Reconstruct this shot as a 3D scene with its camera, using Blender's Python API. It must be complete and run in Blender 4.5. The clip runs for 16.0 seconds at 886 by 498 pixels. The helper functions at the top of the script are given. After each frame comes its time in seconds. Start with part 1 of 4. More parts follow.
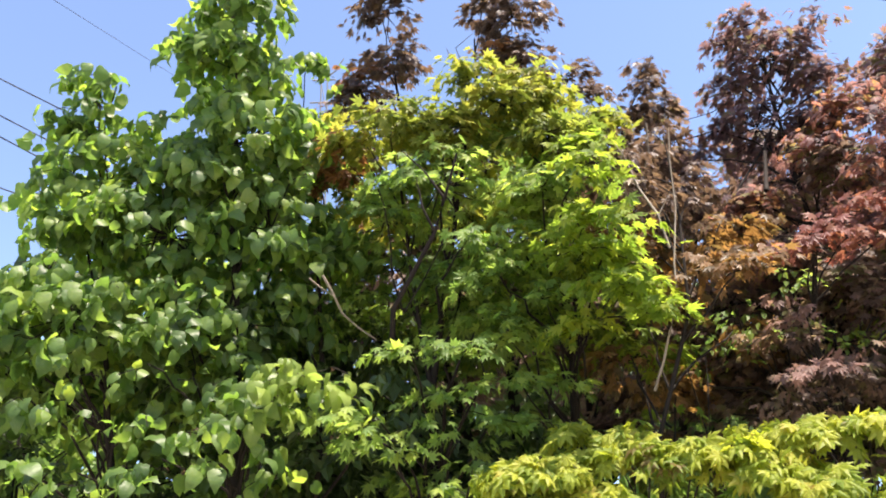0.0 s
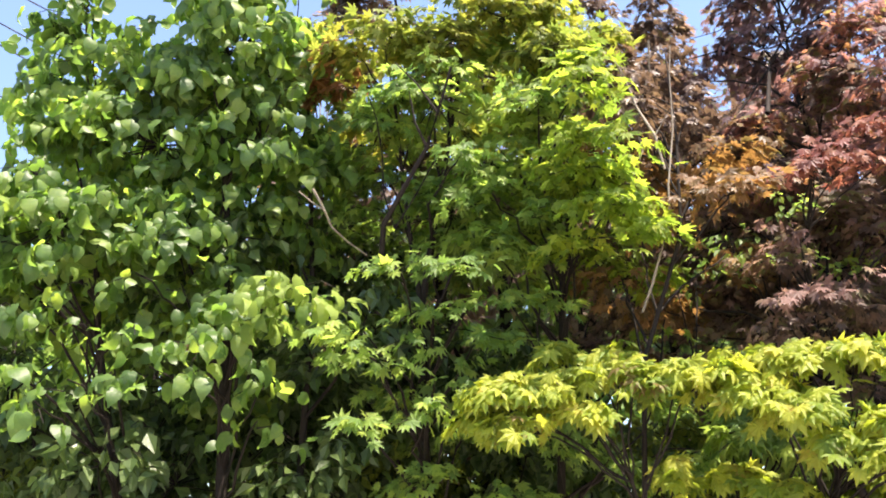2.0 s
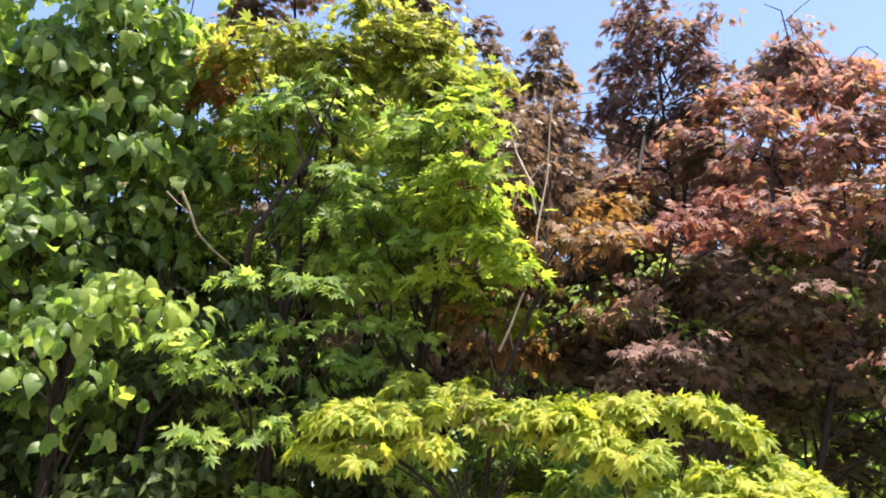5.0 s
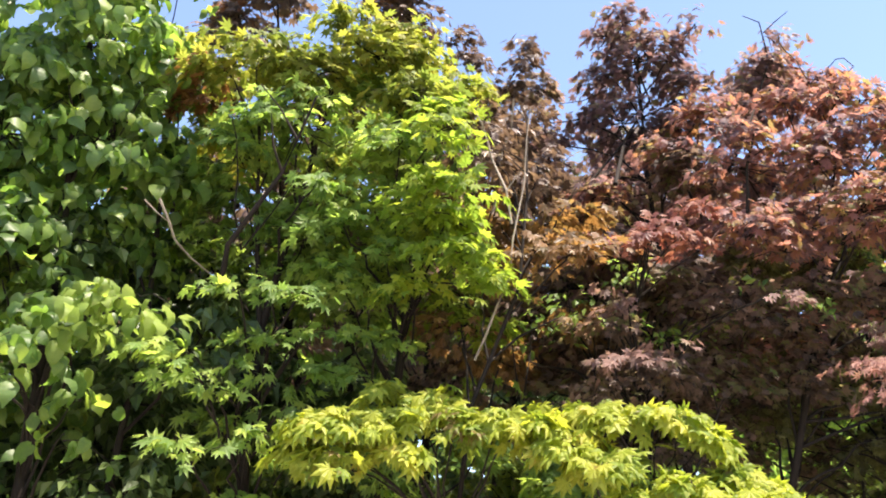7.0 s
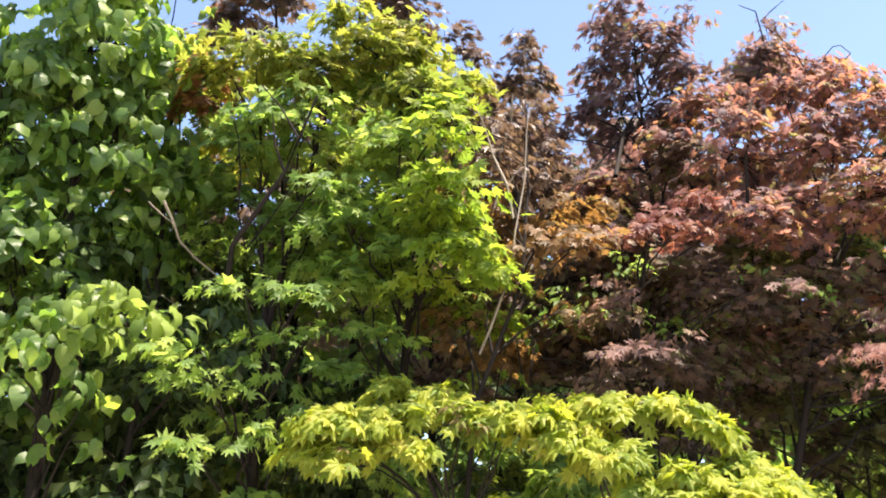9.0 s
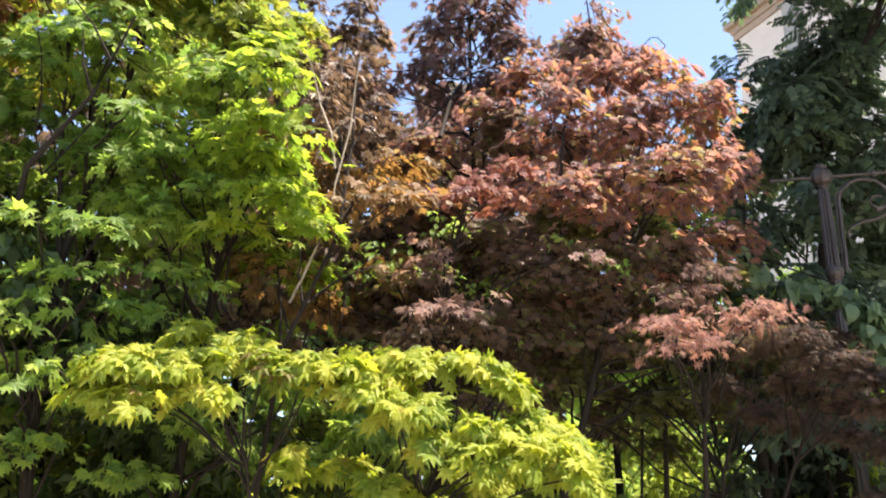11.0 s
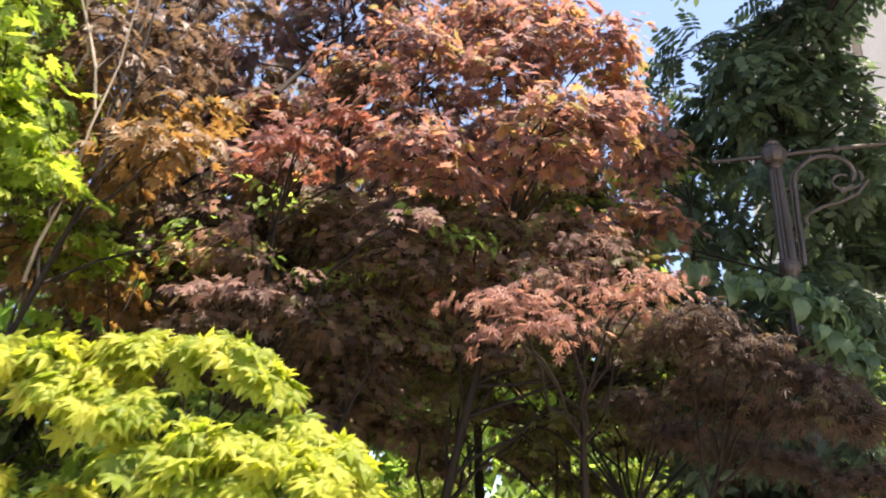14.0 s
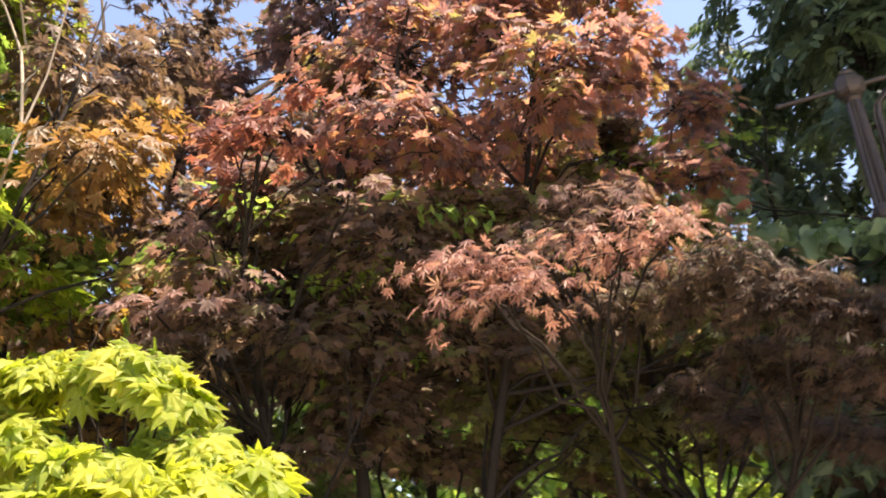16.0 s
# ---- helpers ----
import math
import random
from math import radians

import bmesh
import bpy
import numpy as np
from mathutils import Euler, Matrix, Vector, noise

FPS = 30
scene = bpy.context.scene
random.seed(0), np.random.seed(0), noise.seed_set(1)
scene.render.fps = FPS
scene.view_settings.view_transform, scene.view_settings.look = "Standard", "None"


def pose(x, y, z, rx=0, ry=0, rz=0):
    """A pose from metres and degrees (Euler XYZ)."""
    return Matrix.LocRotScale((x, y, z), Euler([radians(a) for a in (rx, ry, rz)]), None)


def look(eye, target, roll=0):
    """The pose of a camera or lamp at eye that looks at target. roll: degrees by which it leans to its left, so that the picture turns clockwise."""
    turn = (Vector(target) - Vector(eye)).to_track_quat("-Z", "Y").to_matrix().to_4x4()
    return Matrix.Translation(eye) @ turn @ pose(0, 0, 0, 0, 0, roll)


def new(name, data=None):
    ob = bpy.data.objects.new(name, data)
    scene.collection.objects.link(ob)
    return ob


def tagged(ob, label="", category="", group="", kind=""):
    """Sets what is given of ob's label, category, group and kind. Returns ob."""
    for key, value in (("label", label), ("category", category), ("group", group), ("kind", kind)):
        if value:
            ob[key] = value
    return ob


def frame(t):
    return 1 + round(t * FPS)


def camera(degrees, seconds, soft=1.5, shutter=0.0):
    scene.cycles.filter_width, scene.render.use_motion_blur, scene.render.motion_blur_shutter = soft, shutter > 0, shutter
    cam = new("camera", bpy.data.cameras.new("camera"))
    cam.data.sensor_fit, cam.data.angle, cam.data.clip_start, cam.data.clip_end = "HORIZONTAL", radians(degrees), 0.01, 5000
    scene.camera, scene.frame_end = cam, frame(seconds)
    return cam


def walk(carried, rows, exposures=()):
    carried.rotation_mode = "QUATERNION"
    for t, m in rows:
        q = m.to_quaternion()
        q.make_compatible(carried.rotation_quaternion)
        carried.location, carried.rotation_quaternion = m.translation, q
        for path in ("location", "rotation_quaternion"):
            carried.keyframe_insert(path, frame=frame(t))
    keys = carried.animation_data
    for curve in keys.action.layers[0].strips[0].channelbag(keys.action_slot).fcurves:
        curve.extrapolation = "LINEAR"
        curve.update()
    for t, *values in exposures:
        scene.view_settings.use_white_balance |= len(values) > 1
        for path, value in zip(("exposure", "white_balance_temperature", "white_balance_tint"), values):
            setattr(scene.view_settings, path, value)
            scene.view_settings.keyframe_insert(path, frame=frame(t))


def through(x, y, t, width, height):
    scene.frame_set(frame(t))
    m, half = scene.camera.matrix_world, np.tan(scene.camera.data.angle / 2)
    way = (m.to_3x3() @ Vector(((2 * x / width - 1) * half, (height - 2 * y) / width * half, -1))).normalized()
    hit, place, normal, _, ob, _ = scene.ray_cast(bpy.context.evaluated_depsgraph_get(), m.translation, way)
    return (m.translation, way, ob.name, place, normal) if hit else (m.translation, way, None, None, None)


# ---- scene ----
cam = camera(55.3, 16.0, soft=1.9, shutter=0.5)
# seconds, eye, yaw, pitch, roll
ROWS = [
    (0.0, -0.048, 0.019, 1.606, -1.15, 25.22, -2.66),
    (0.5, -0.060, 0.012, 1.605, -1.67, 24.25, -2.49),
    (1.0, -0.039, 0.035, 1.606, -1.24, 22.82, -1.88),
    (1.5, -0.024, 0.041, 1.604, -0.86, 20.64, -1.16),
    (2.0, -0.005, 0.053, 1.605, -0.75, 19.82, -1.14),
    (2.5, 0.016, 0.062, 1.598, -0.61, 20.44, -0.99),
    (3.0, 0.022, 0.061, 1.598, -0.60, 21.25, -0.82),
    (3.5, 0.012, 0.063, 1.602, -1.29, 21.50, -0.82),
    (4.0, 0.021, 0.058, 1.594, -3.87, 21.92, 0.45),
    (4.5, 0.042, 0.066, 1.592, -7.77, 22.04, 2.37),
    (4.7, 0.042, 0.066, 1.592, -8.75, 21.99, 2.44),
    (6.8, 0.093, 0.029, 1.602, -10.14, 22.21, 2.35),
    (7.0, 0.093, 0.029, 1.602, -9.84, 22.33, 2.41),
    (7.5, 0.106, 0.004, 1.602, -9.08, 22.33, 2.34),
    (8.0, 0.091, -0.002, 1.607, -9.29, 22.02, 1.68),
    (8.2, 0.091, -0.002, 1.607, -9.16, 21.95, 1.44),
    (10.3, 0.069, 0.015, 1.590, -16.99, 21.14, 0.61),
    (10.5, 0.069, 0.015, 1.590, -19.47, 20.58, 0.96),
    (11.0, 0.102, 0.020, 1.586, -22.72, 19.33, 1.43),
    (11.5, 0.161, 0.082, 1.583, -23.10, 17.98, 1.13),
    (12.0, 0.312, 0.218, 1.592, -21.29, 17.71, 0.97),
    (12.5, 0.441, 0.271, 1.603, -21.78, 18.34, 0.47),
    (13.0, 0.669, 0.330, 1.617, -21.19, 18.78, 2.04),
    (13.5, 0.842, 0.369, 1.607, -20.43, 19.56, 2.75),
    (14.0, 0.995, 0.488, 1.606, -20.80, 23.06, 1.74),
    (14.5, 1.153, 0.579, 1.599, -19.61, 24.90, 1.36),
    (15.0, 1.341, 0.632, 1.605, -16.72, 25.90, 2.12),
    (15.5, 1.422, 0.703, 1.597, -14.59, 26.20, 0.39),
    (16.0, 1.483, 0.788, 1.601, -11.26, 26.38, -1.80),
]


def eye_pose(x, y, z, yaw, pitch, roll):
    return pose(x, y, z, 0, 0, yaw) @ pose(0, 0, 0, 90 + pitch) @ pose(0, 0, 0, 0, 0, roll)


walk(cam, [(t, eye_pose(*row)) for t, *row in ROWS],
     exposures=[(0, 1.92, 7200, 19), (1.5, 2.18, 7200, 19), (2.4, 2.26, 7200, 19), (3.5, 2.12, 7200, 19), (4.5, 2.08, 7200, 19), (8, 2.14, 7300, 19), (11.0, 2.16, 7500, 17), (12.5, 2.16, 7600, 17), (14.5, 2.2, 7950, 20), (16, 2.22, 8400, 21)])

# ---- world and sun ----
SUN_TO = Vector((0.25, -0.25, 0.93)).normalized()
world = bpy.data.worlds.new("sky")
scene.world = world
world.use_nodes = True
wn = world.node_tree.nodes
sky = wn.new("ShaderNodeTexSky")
sky.sky_type, sky.sun_disc = "NISHITA", False
sky.sun_elevation = math.asin(SUN_TO.z)
sky.sun_rotation = math.atan2(SUN_TO.x, SUN_TO.y)
sky.altitude, sky.air_density, sky.dust_density, sky.ozone_density = 50, 1.0, 0.6, 4.5
wn["Background"].inputs["Strength"].default_value = 0.098
world.node_tree.links.new(sky.outputs[0], wn["Background"].inputs["Color"])
sun_data = bpy.data.lights.new("sun", "SUN")
sun_data.energy, sun_data.angle, sun_data.color = 4.0, radians(0.53), (1.0, 0.95, 0.86)
sun = new("sun", sun_data)
sun.matrix_world = look((20 * SUN_TO.x, 20 * SUN_TO.y, 20 * SUN_TO.z), (0, 0, 0))


# ---- materials ----
def base_material(name):
    mat = bpy.data.materials.new(name)
    mat.use_nodes = True
    nt = mat.node_tree
    return mat, nt, nt.nodes["Principled BSDF"], nt.nodes["Material Output"]


def ramp_node(nt, stops):
    r = nt.nodes.new("ShaderNodeValToRGB")
    while len(r.color_ramp.elements) < len(stops):
        r.color_ramp.elements.new(0.5)
    for e, (p, c) in zip(r.color_ramp.elements, stops):
        e.position, e.color = p, (*c, 1)
    return r


def noise_node(nt, scale, detail=4.0, source=None, rough=0.55):
    n = nt.nodes.new("ShaderNodeTexNoise")
    n.inputs["Scale"].default_value = scale
    n.inputs["Detail"].default_value = detail
    n.inputs["Roughness"].default_value = rough
    if source is not None:
        nt.links.new(source, n.inputs["Vector"])
    return n


def math_node(nt, op, a, b=0.5):
    m = nt.nodes.new("ShaderNodeMath")
    m.operation = op
    for k, v in enumerate((a, b)):
        if isinstance(v, (int, float)):
            m.inputs[k].default_value = v
        else:
            nt.links.new(v, m.inputs[k])
    return m.outputs[0]


def leaf_material(name, stops, through=0.56, rough=0.55, glow=1.95, blotch=2.2, tint=0.7, gloss=0.28, warm=1.0):
    """A leaf blade: colour by leaf and by patch of crown, a waxy face, light shining through."""
    mat, nt, bsdf, out = base_material(name)
    geo = nt.nodes.new("ShaderNodeNewGeometry")
    info = nt.nodes.new("ShaderNodeObjectInfo")
    patch = noise_node(nt, blotch, 2.0, geo.outputs["Position"])
    fine = noise_node(nt, 90.0, 3.0, geo.outputs["Position"])
    one = math_node(nt, "FRACT", math_node(nt, "ADD", geo.outputs["Random Per Island"], info.outputs["Random"]))
    mix = math_node(nt, "ADD", math_node(nt, "MULTIPLY", one, 0.58),
                    math_node(nt, "MULTIPLY", math_node(nt, "SUBTRACT", patch.outputs["Fac"], 0.25), 0.85))
    mix = math_node(nt, "ADD", mix, math_node(nt, "MULTIPLY", math_node(nt, "SUBTRACT", fine.outputs["Fac"], 0.5), 0.35))
    ramp = ramp_node(nt, stops)
    nt.links.new(mix, ramp.inputs[0])
    nt.links.new(ramp.outputs[0], bsdf.inputs["Base Color"])
    bsdf.inputs["Roughness"].default_value = rough
    bsdf.inputs["Specular IOR Level"].default_value = gloss
    bump = nt.nodes.new("ShaderNodeBump")
    bump.inputs["Strength"].default_value, bump.inputs["Distance"].default_value = 0.35, 0.004
    nt.links.new(fine.outputs["Fac"], bump.inputs["Height"])
    nt.links.new(bump.outputs[0], bsdf.inputs["Normal"])
    tr = nt.nodes.new("ShaderNodeBsdfTranslucent")
    bright = nt.nodes.new("ShaderNodeMix")
    bright.data_type, bright.blend_type = "RGBA", "MULTIPLY"
    bright.inputs["Factor"].default_value = 1.0
    nt.links.new(ramp.outputs[0], bright.inputs["A"])
    bright.inputs["B"].default_value = (1.1 * glow * warm, 1.1 * glow, 1.1 * glow * tint, 1)
    nt.links.new(bright.outputs["Result"], tr.inputs["Color"])
    sh = nt.nodes.new("ShaderNodeMixShader")
    sh.inputs[0].default_value = through
    nt.links.new(bsdf.outputs[0], sh.inputs[1])
    nt.links.new(tr.outputs[0], sh.inputs[2])
    nt.links.new(sh.outputs[0], out.inputs["Surface"])
    return mat


def rough_material(name, stops, scale, rough=0.85, bump=0.4, metal=0.0, stretch=(1, 1, 1), depth=0.01):
    mat, nt, bsdf, out = base_material(name)
    geo = nt.nodes.new("ShaderNodeNewGeometry")
    mp = nt.nodes.new("ShaderNodeMapping")
    mp.inputs["Scale"].default_value = stretch
    nt.links.new(geo.outputs["Position"], mp.inputs["Vector"])
    big = noise_node(nt, scale * 0.12, 3.0, mp.outputs[0])
    small = noise_node(nt, scale, 6.0, mp.outputs[0], 0.65)
    fac = math_node(nt, "ADD", math_node(nt, "MULTIPLY", big.outputs["Fac"], 0.5), math_node(nt, "MULTIPLY", small.outputs["Fac"], 0.5))
    ramp = ramp_node(nt, stops)
    nt.links.new(fac, ramp.inputs[0])
    nt.links.new(ramp.outputs[0], bsdf.inputs["Base Color"])
    bsdf.inputs["Roughness"].default_value, bsdf.inputs["Metallic"].default_value = rough, metal
    bsdf.inputs["Specular IOR Level"].default_value = 0.15 if rough > 0.8 else 0.4
    b = nt.nodes.new("ShaderNodeBump")
    b.inputs["Strength"].default_value, b.inputs["Distance"].default_value = bump, depth
    nt.links.new(small.outputs["Fac"], b.inputs["Height"])
    nt.links.new(b.outputs[0], bsdf.inputs["Normal"])
    return mat


HEART = leaf_material("heart_leaf", [(0.12, (0.048, 0.096, 0.030)), (0.5, (0.105, 0.185, 0.050)), (0.88, (0.21, 0.285, 0.068))], 0.56, 0.46, 2.1, 5.0, 0.5, 0.52)
FLUSH = leaf_material("flush_leaf", [(0.2, (0.13, 0.20, 0.045)), (0.8, (0.22, 0.29, 0.07))], 0.46, 0.45, gloss=0.25)
GREEN = leaf_material("green_maple_leaf", [(0.15, (0.062, 0.12, 0.034)), (0.5, (0.142, 0.228, 0.056)), (0.9, (0.26, 0.33, 0.07))], 0.52, 0.5, 2.05)
GOLDEN = leaf_material("golden_maple_leaf", [(0.15, (0.088, 0.128, 0.030)), (0.45, (0.165, 0.205, 0.042)), (0.7, (0.235, 0.25, 0.050)), (0.9, (0.27, 0.255, 0.052))], 0.5, 0.5, 1.85)
LIME = leaf_material("lime_maple_leaf", [(0.10, (0.14, 0.105, 0.034)), (0.16, (0.112, 0.175, 0.022)), (0.45, (0.22, 0.265, 0.032)), (0.78, (0.315, 0.335, 0.050)), (0.92, (0.30, 0.235, 0.05))], 0.46, blotch=7.0)
# lit copy of the green maple leaf, sunlight painted in as brighter colour
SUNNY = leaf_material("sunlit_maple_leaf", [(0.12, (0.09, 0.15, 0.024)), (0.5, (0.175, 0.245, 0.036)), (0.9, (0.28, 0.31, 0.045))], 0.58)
BRONZE = leaf_material("bronze_maple_leaf", [(0.15, (0.062, 0.045, 0.040)), (0.5, (0.118, 0.080, 0.064)), (0.8, (0.165, 0.11, 0.072)), (0.95, (0.155, 0.135, 0.062))], 0.42, 0.42, 1.45, 5.0, 0.8, 0.42, 1.04)
OCHRE = leaf_material("ochre_maple_leaf", [(0.1, (0.075, 0.064, 0.032)), (0.35, (0.135, 0.09, 0.046)), (0.58, (0.205, 0.118, 0.058)), (0.78, (0.21, 0.135, 0.052)), (0.95, (0.23, 0.165, 0.052))], 0.48, 0.46, 1.7, 6.5, 0.6, 0.34, 1.1)
RUST = leaf_material("rust_maple_leaf", [(0.12, (0.11, 0.055, 0.03)), (0.5, (0.22, 0.10, 0.048)), (0.9, (0.30, 0.16, 0.062))], 0.46, 0.45, 1.6, 4.0, 0.7, 0.35)
PURPLE = leaf_material("purple_maple_leaf", [(0.10, (0.066, 0.050, 0.058)), (0.34, (0.13, 0.092, 0.10)), (0.52, (0.185, 0.115, 0.122)), (0.66, (0.195, 0.115, 0.105)), (0.78, (0.17, 0.135, 0.085)), (0.9, (0.14, 0.145, 0.06))], 0.48, 0.48, 1.6, 8.0, 0.85, 0.36, 1.06)
CRIMSON = leaf_material("crimson_maple_leaf", [(0.10, (0.058, 0.042, 0.050)), (0.32, (0.140, 0.090, 0.098)), (0.48, (0.255, 0.130, 0.124)), (0.60, (0.285, 0.128, 0.095)), (0.72, (0.265, 0.16, 0.072)), (0.84, (0.165, 0.16, 0.066))], 0.50, 0.50, 1.75, 5.5, 0.84, 0.30, 1.05)
DUSTY = leaf_material("dusty_pink_maple_leaf", [(0.12, (0.085, 0.058, 0.048)), (0.45, (0.19, 0.115, 0.10)), (0.7, (0.25, 0.15, 0.128)), (0.9, (0.18, 0.155, 0.08))], 0.44, 0.55, 1.5, 6.0, 0.85, 0.22)
RED = leaf_material("red_maple_leaf", [(0.12, (0.12, 0.058, 0.05)), (0.5, (0.20, 0.078, 0.068)), (0.9, (0.26, 0.13, 0.08))], 0.44, 0.5, 1.6, 5.0, 0.75, 0.3, 1.15)
UMBER = leaf_material("umber_maple_leaf", [(0.12, (0.050, 0.039, 0.034)), (0.40, (0.115, 0.082, 0.068)), (0.58, (0.195, 0.122, 0.10)), (0.72, (0.155, 0.128, 0.066)), (0.88, (0.115, 0.15, 0.05))], 0.52, 0.5, 1.8, 4.5, 0.85, 0.25)
# spreading maple's leaf where it is shaded, the shade put into the colour
SHADE_BROWN = leaf_material("shaded_brown_leaf", [(0.12, (0.028, 0.022, 0.019)), (0.45, (0.062, 0.043, 0.036)), (0.68, (0.105, 0.064, 0.05)), (0.90, (0.082, 0.082, 0.036))], 0.46, 0.5, 1.7, 6.0, 0.8, 0.2)
OLIVE = leaf_material("olive_maple_leaf", [(0.12, (0.05, 0.052, 0.022)), (0.5, (0.105, 0.105, 0.04)), (0.9, (0.17, 0.16, 0.06))], 0.5, 0.45, 1.8, 5.0, 0.7, 0.35)
PINK = leaf_material("pink_maple_leaf", [(0.12, (0.15, 0.072, 0.063)), (0.5, (0.30, 0.148, 0.122)), (0.9, (0.38, 0.24, 0.18))], 0.40, 0.5, 1.5, 6.0, 0.85, 0.28)
DARK = leaf_material("dark_pinnate_leaf", [(0.12, (0.034, 0.056, 0.040)), (0.5, (0.062, 0.098, 0.066)), (0.9, (0.115, 0.165, 0.095))], 0.36, 0.42, gloss=0.3)
SAGE = leaf_material("sage_green_leaf", [(0.12, (0.062, 0.105, 0.058)), (0.5, (0.115, 0.18, 0.10)), (0.9, (0.20, 0.27, 0.15))], 0.46, 0.42, gloss=0.32)
# darkened green leaf: the shade of the undergrowth is in its colour
SHADE_GREEN = leaf_material("shaded_green_leaf", [(0.12, (0.030, 0.055, 0.020)), (0.5, (0.060, 0.10, 0.034)), (0.9, (0.115, 0.165, 0.052))], 0.42, 0.4, gloss=0.4)
SCRUB = leaf_material("undergrowth_leaf", [(0.12, (0.06, 0.09, 0.022)), (0.5, (0.13, 0.18, 0.038)), (0.9, (0.24, 0.28, 0.065))])
BARK = rough_material("dark_bark", [(0.3, (0.010, 0.008, 0.007)), (0.7, (0.028, 0.022, 0.018))], 60, stretch=(1, 1, 0.25))
PALE_BARK = rough_material("pale_bark", [(0.3, (0.16, 0.13, 0.10)), (0.7, (0.38, 0.33, 0.27))], 70, stretch=(1, 1, 0.3))
GREY_BARK = rough_material("grey_bark", [(0.3, (0.08, 0.065, 0.05)), (0.7, (0.20, 0.17, 0.13))], 70, stretch=(1, 1, 0.3))
# ground stays out of view; its paleness is there to throw light upward
SOIL = rough_material("pale_bounce_ground", [(0.32, (0.17, 0.155, 0.12)), (0.5, (0.34, 0.31, 0.255)), (0.68, (0.50, 0.465, 0.40))], 14, 0.95, 0.6, depth=0.03)
STUCCO = rough_material("beige_stucco", [(0.25, (0.56, 0.50, 0.46)), (0.75, (0.70, 0.63, 0.59))], 22, 0.9, 0.25)
TRIM = rough_material("weathered_trim", [(0.3, (0.28, 0.20, 0.16)), (0.7, (0.40, 0.31, 0.25))], 18, 0.8, 0.2)
ROOF = rough_material("roof_covering", [(0.3, (0.20, 0.15, 0.12)), (0.7, (0.34, 0.27, 0.22))], 16, 0.85, 0.4)
IRON = rough_material("painted_iron", [(0.3, (0.03, 0.026, 0.025)), (0.7, (0.085, 0.068, 0.063))], 55, 0.5, 0.25, metal=0.35, depth=0.002)
WIRE = rough_material("cable_sheath", [(0.3, (0.015, 0.015, 0.016)), (0.7, (0.03, 0.03, 0.03))], 40, 0.6, 0.1)
STEEL = rough_material("galvanised_steel", [(0.3, (0.10, 0.11, 0.12)), (0.7, (0.19, 0.20, 0.21))], 30, 0.6, 0.2, metal=0.3)
CONCRETE = rough_material("grey_concrete", [(0.3, (0.25, 0.25, 0.24)), (0.7, (0.40, 0.40, 0.38))], 30, 0.85, 0.3)
GLASS, gnt, gb, go = base_material("window_glass")
gb.inputs["Base Color"].default_value = (0.05, 0.06, 0.07, 1)
gb.inputs["Roughness"].default_value = 0.08
gb.inputs["Specular IOR Level"].default_value = 0.8


# ---- building helpers ----
def thing(name, base, label, category, group="", kind=""):
    ob = new(name)
    ob.location = base
    ob.empty_display_size = 0.2
    return tagged(ob, label, category, group, kind)


def under(ob, parent):
    """Parent ob with its mesh kept in world coordinates."""
    ob.parent = parent
    top = parent
    while top.parent:
        top = top.parent
    if parent is top:
        ob.matrix_parent_inverse = Matrix.Translation(top.location).inverted()
    return ob


def part(name, bm, material, parent=None, label="", smooth=False):
    me = bpy.data.meshes.new(name)
    bm.to_mesh(me)
    bm.free()
    me.materials.append(material)
    if smooth:
        me.polygons.foreach_set("use_smooth", [True] * len(me.polygons))
    ob = new(name, me)
    if parent:
        under(ob, parent)
    return tagged(ob, label)


def quick_mesh(name, verts, quads, material, smooth=False):
    """A mesh from arrays of vertices and of four-cornered faces."""
    me = bpy.data.meshes.new(name)
    n, k = len(verts), len(quads)
    me.vertices.add(n)
    me.vertices.foreach_set("co", np.asarray(verts, np.float32).ravel())
    me.loops.add(k * 4)
    me.loops.foreach_set("vertex_index", np.asarray(quads, np.int32).ravel())
    me.polygons.add(k)
    me.polygons.foreach_set("loop_start", np.arange(0, 4 * k, 4, dtype=np.int32))
    me.polygons.foreach_set("use_smooth", np.full(k, smooth))
    me.update(calc_edges=True)
    me.validate()
    me.materials.append(material)
    return me


def tube_arrays(paths, sides=5):
    """Tapered tubes along paths of (x, y, z, radius) rows, joined as arrays."""
    vs, qs, off = [], [], 0
    ang = np.linspace(0, 2 * np.pi, sides, endpoint=False)
    for path in paths:
        p = np.asarray(path, float)
        pts, rad = p[:, :3], p[:, 3]
        tan = np.gradient(pts, axis=0)
        tan /= np.linalg.norm(tan, axis=1, keepdims=True) + 1e-9
        ref = np.where(np.abs(tan[:, 2:3]) > 0.9, [[1.0, 0, 0]], [[0, 0, 1.0]])
        a = np.cross(tan, ref)
        a /= np.linalg.norm(a, axis=1, keepdims=True) + 1e-9
        b = np.cross(tan, a)
        ring = pts[:, None] + rad[:, None, None] * (np.cos(ang)[None, :, None] * a[:, None] + np.sin(ang)[None, :, None] * b[:, None])
        vs.append(ring.reshape(-1, 3))
        m = len(p)
        i, j = np.meshgrid(np.arange(m - 1), np.arange(sides), indexing="ij")
        j2 = (j + 1) % sides
        q = np.stack([i * sides + j, i * sides + j2, (i + 1) * sides + j2, (i + 1) * sides + j], -1).reshape(-1, 4) + off
        qs.append(q)
        off += m * sides
    return np.concatenate(vs), np.concatenate(qs)


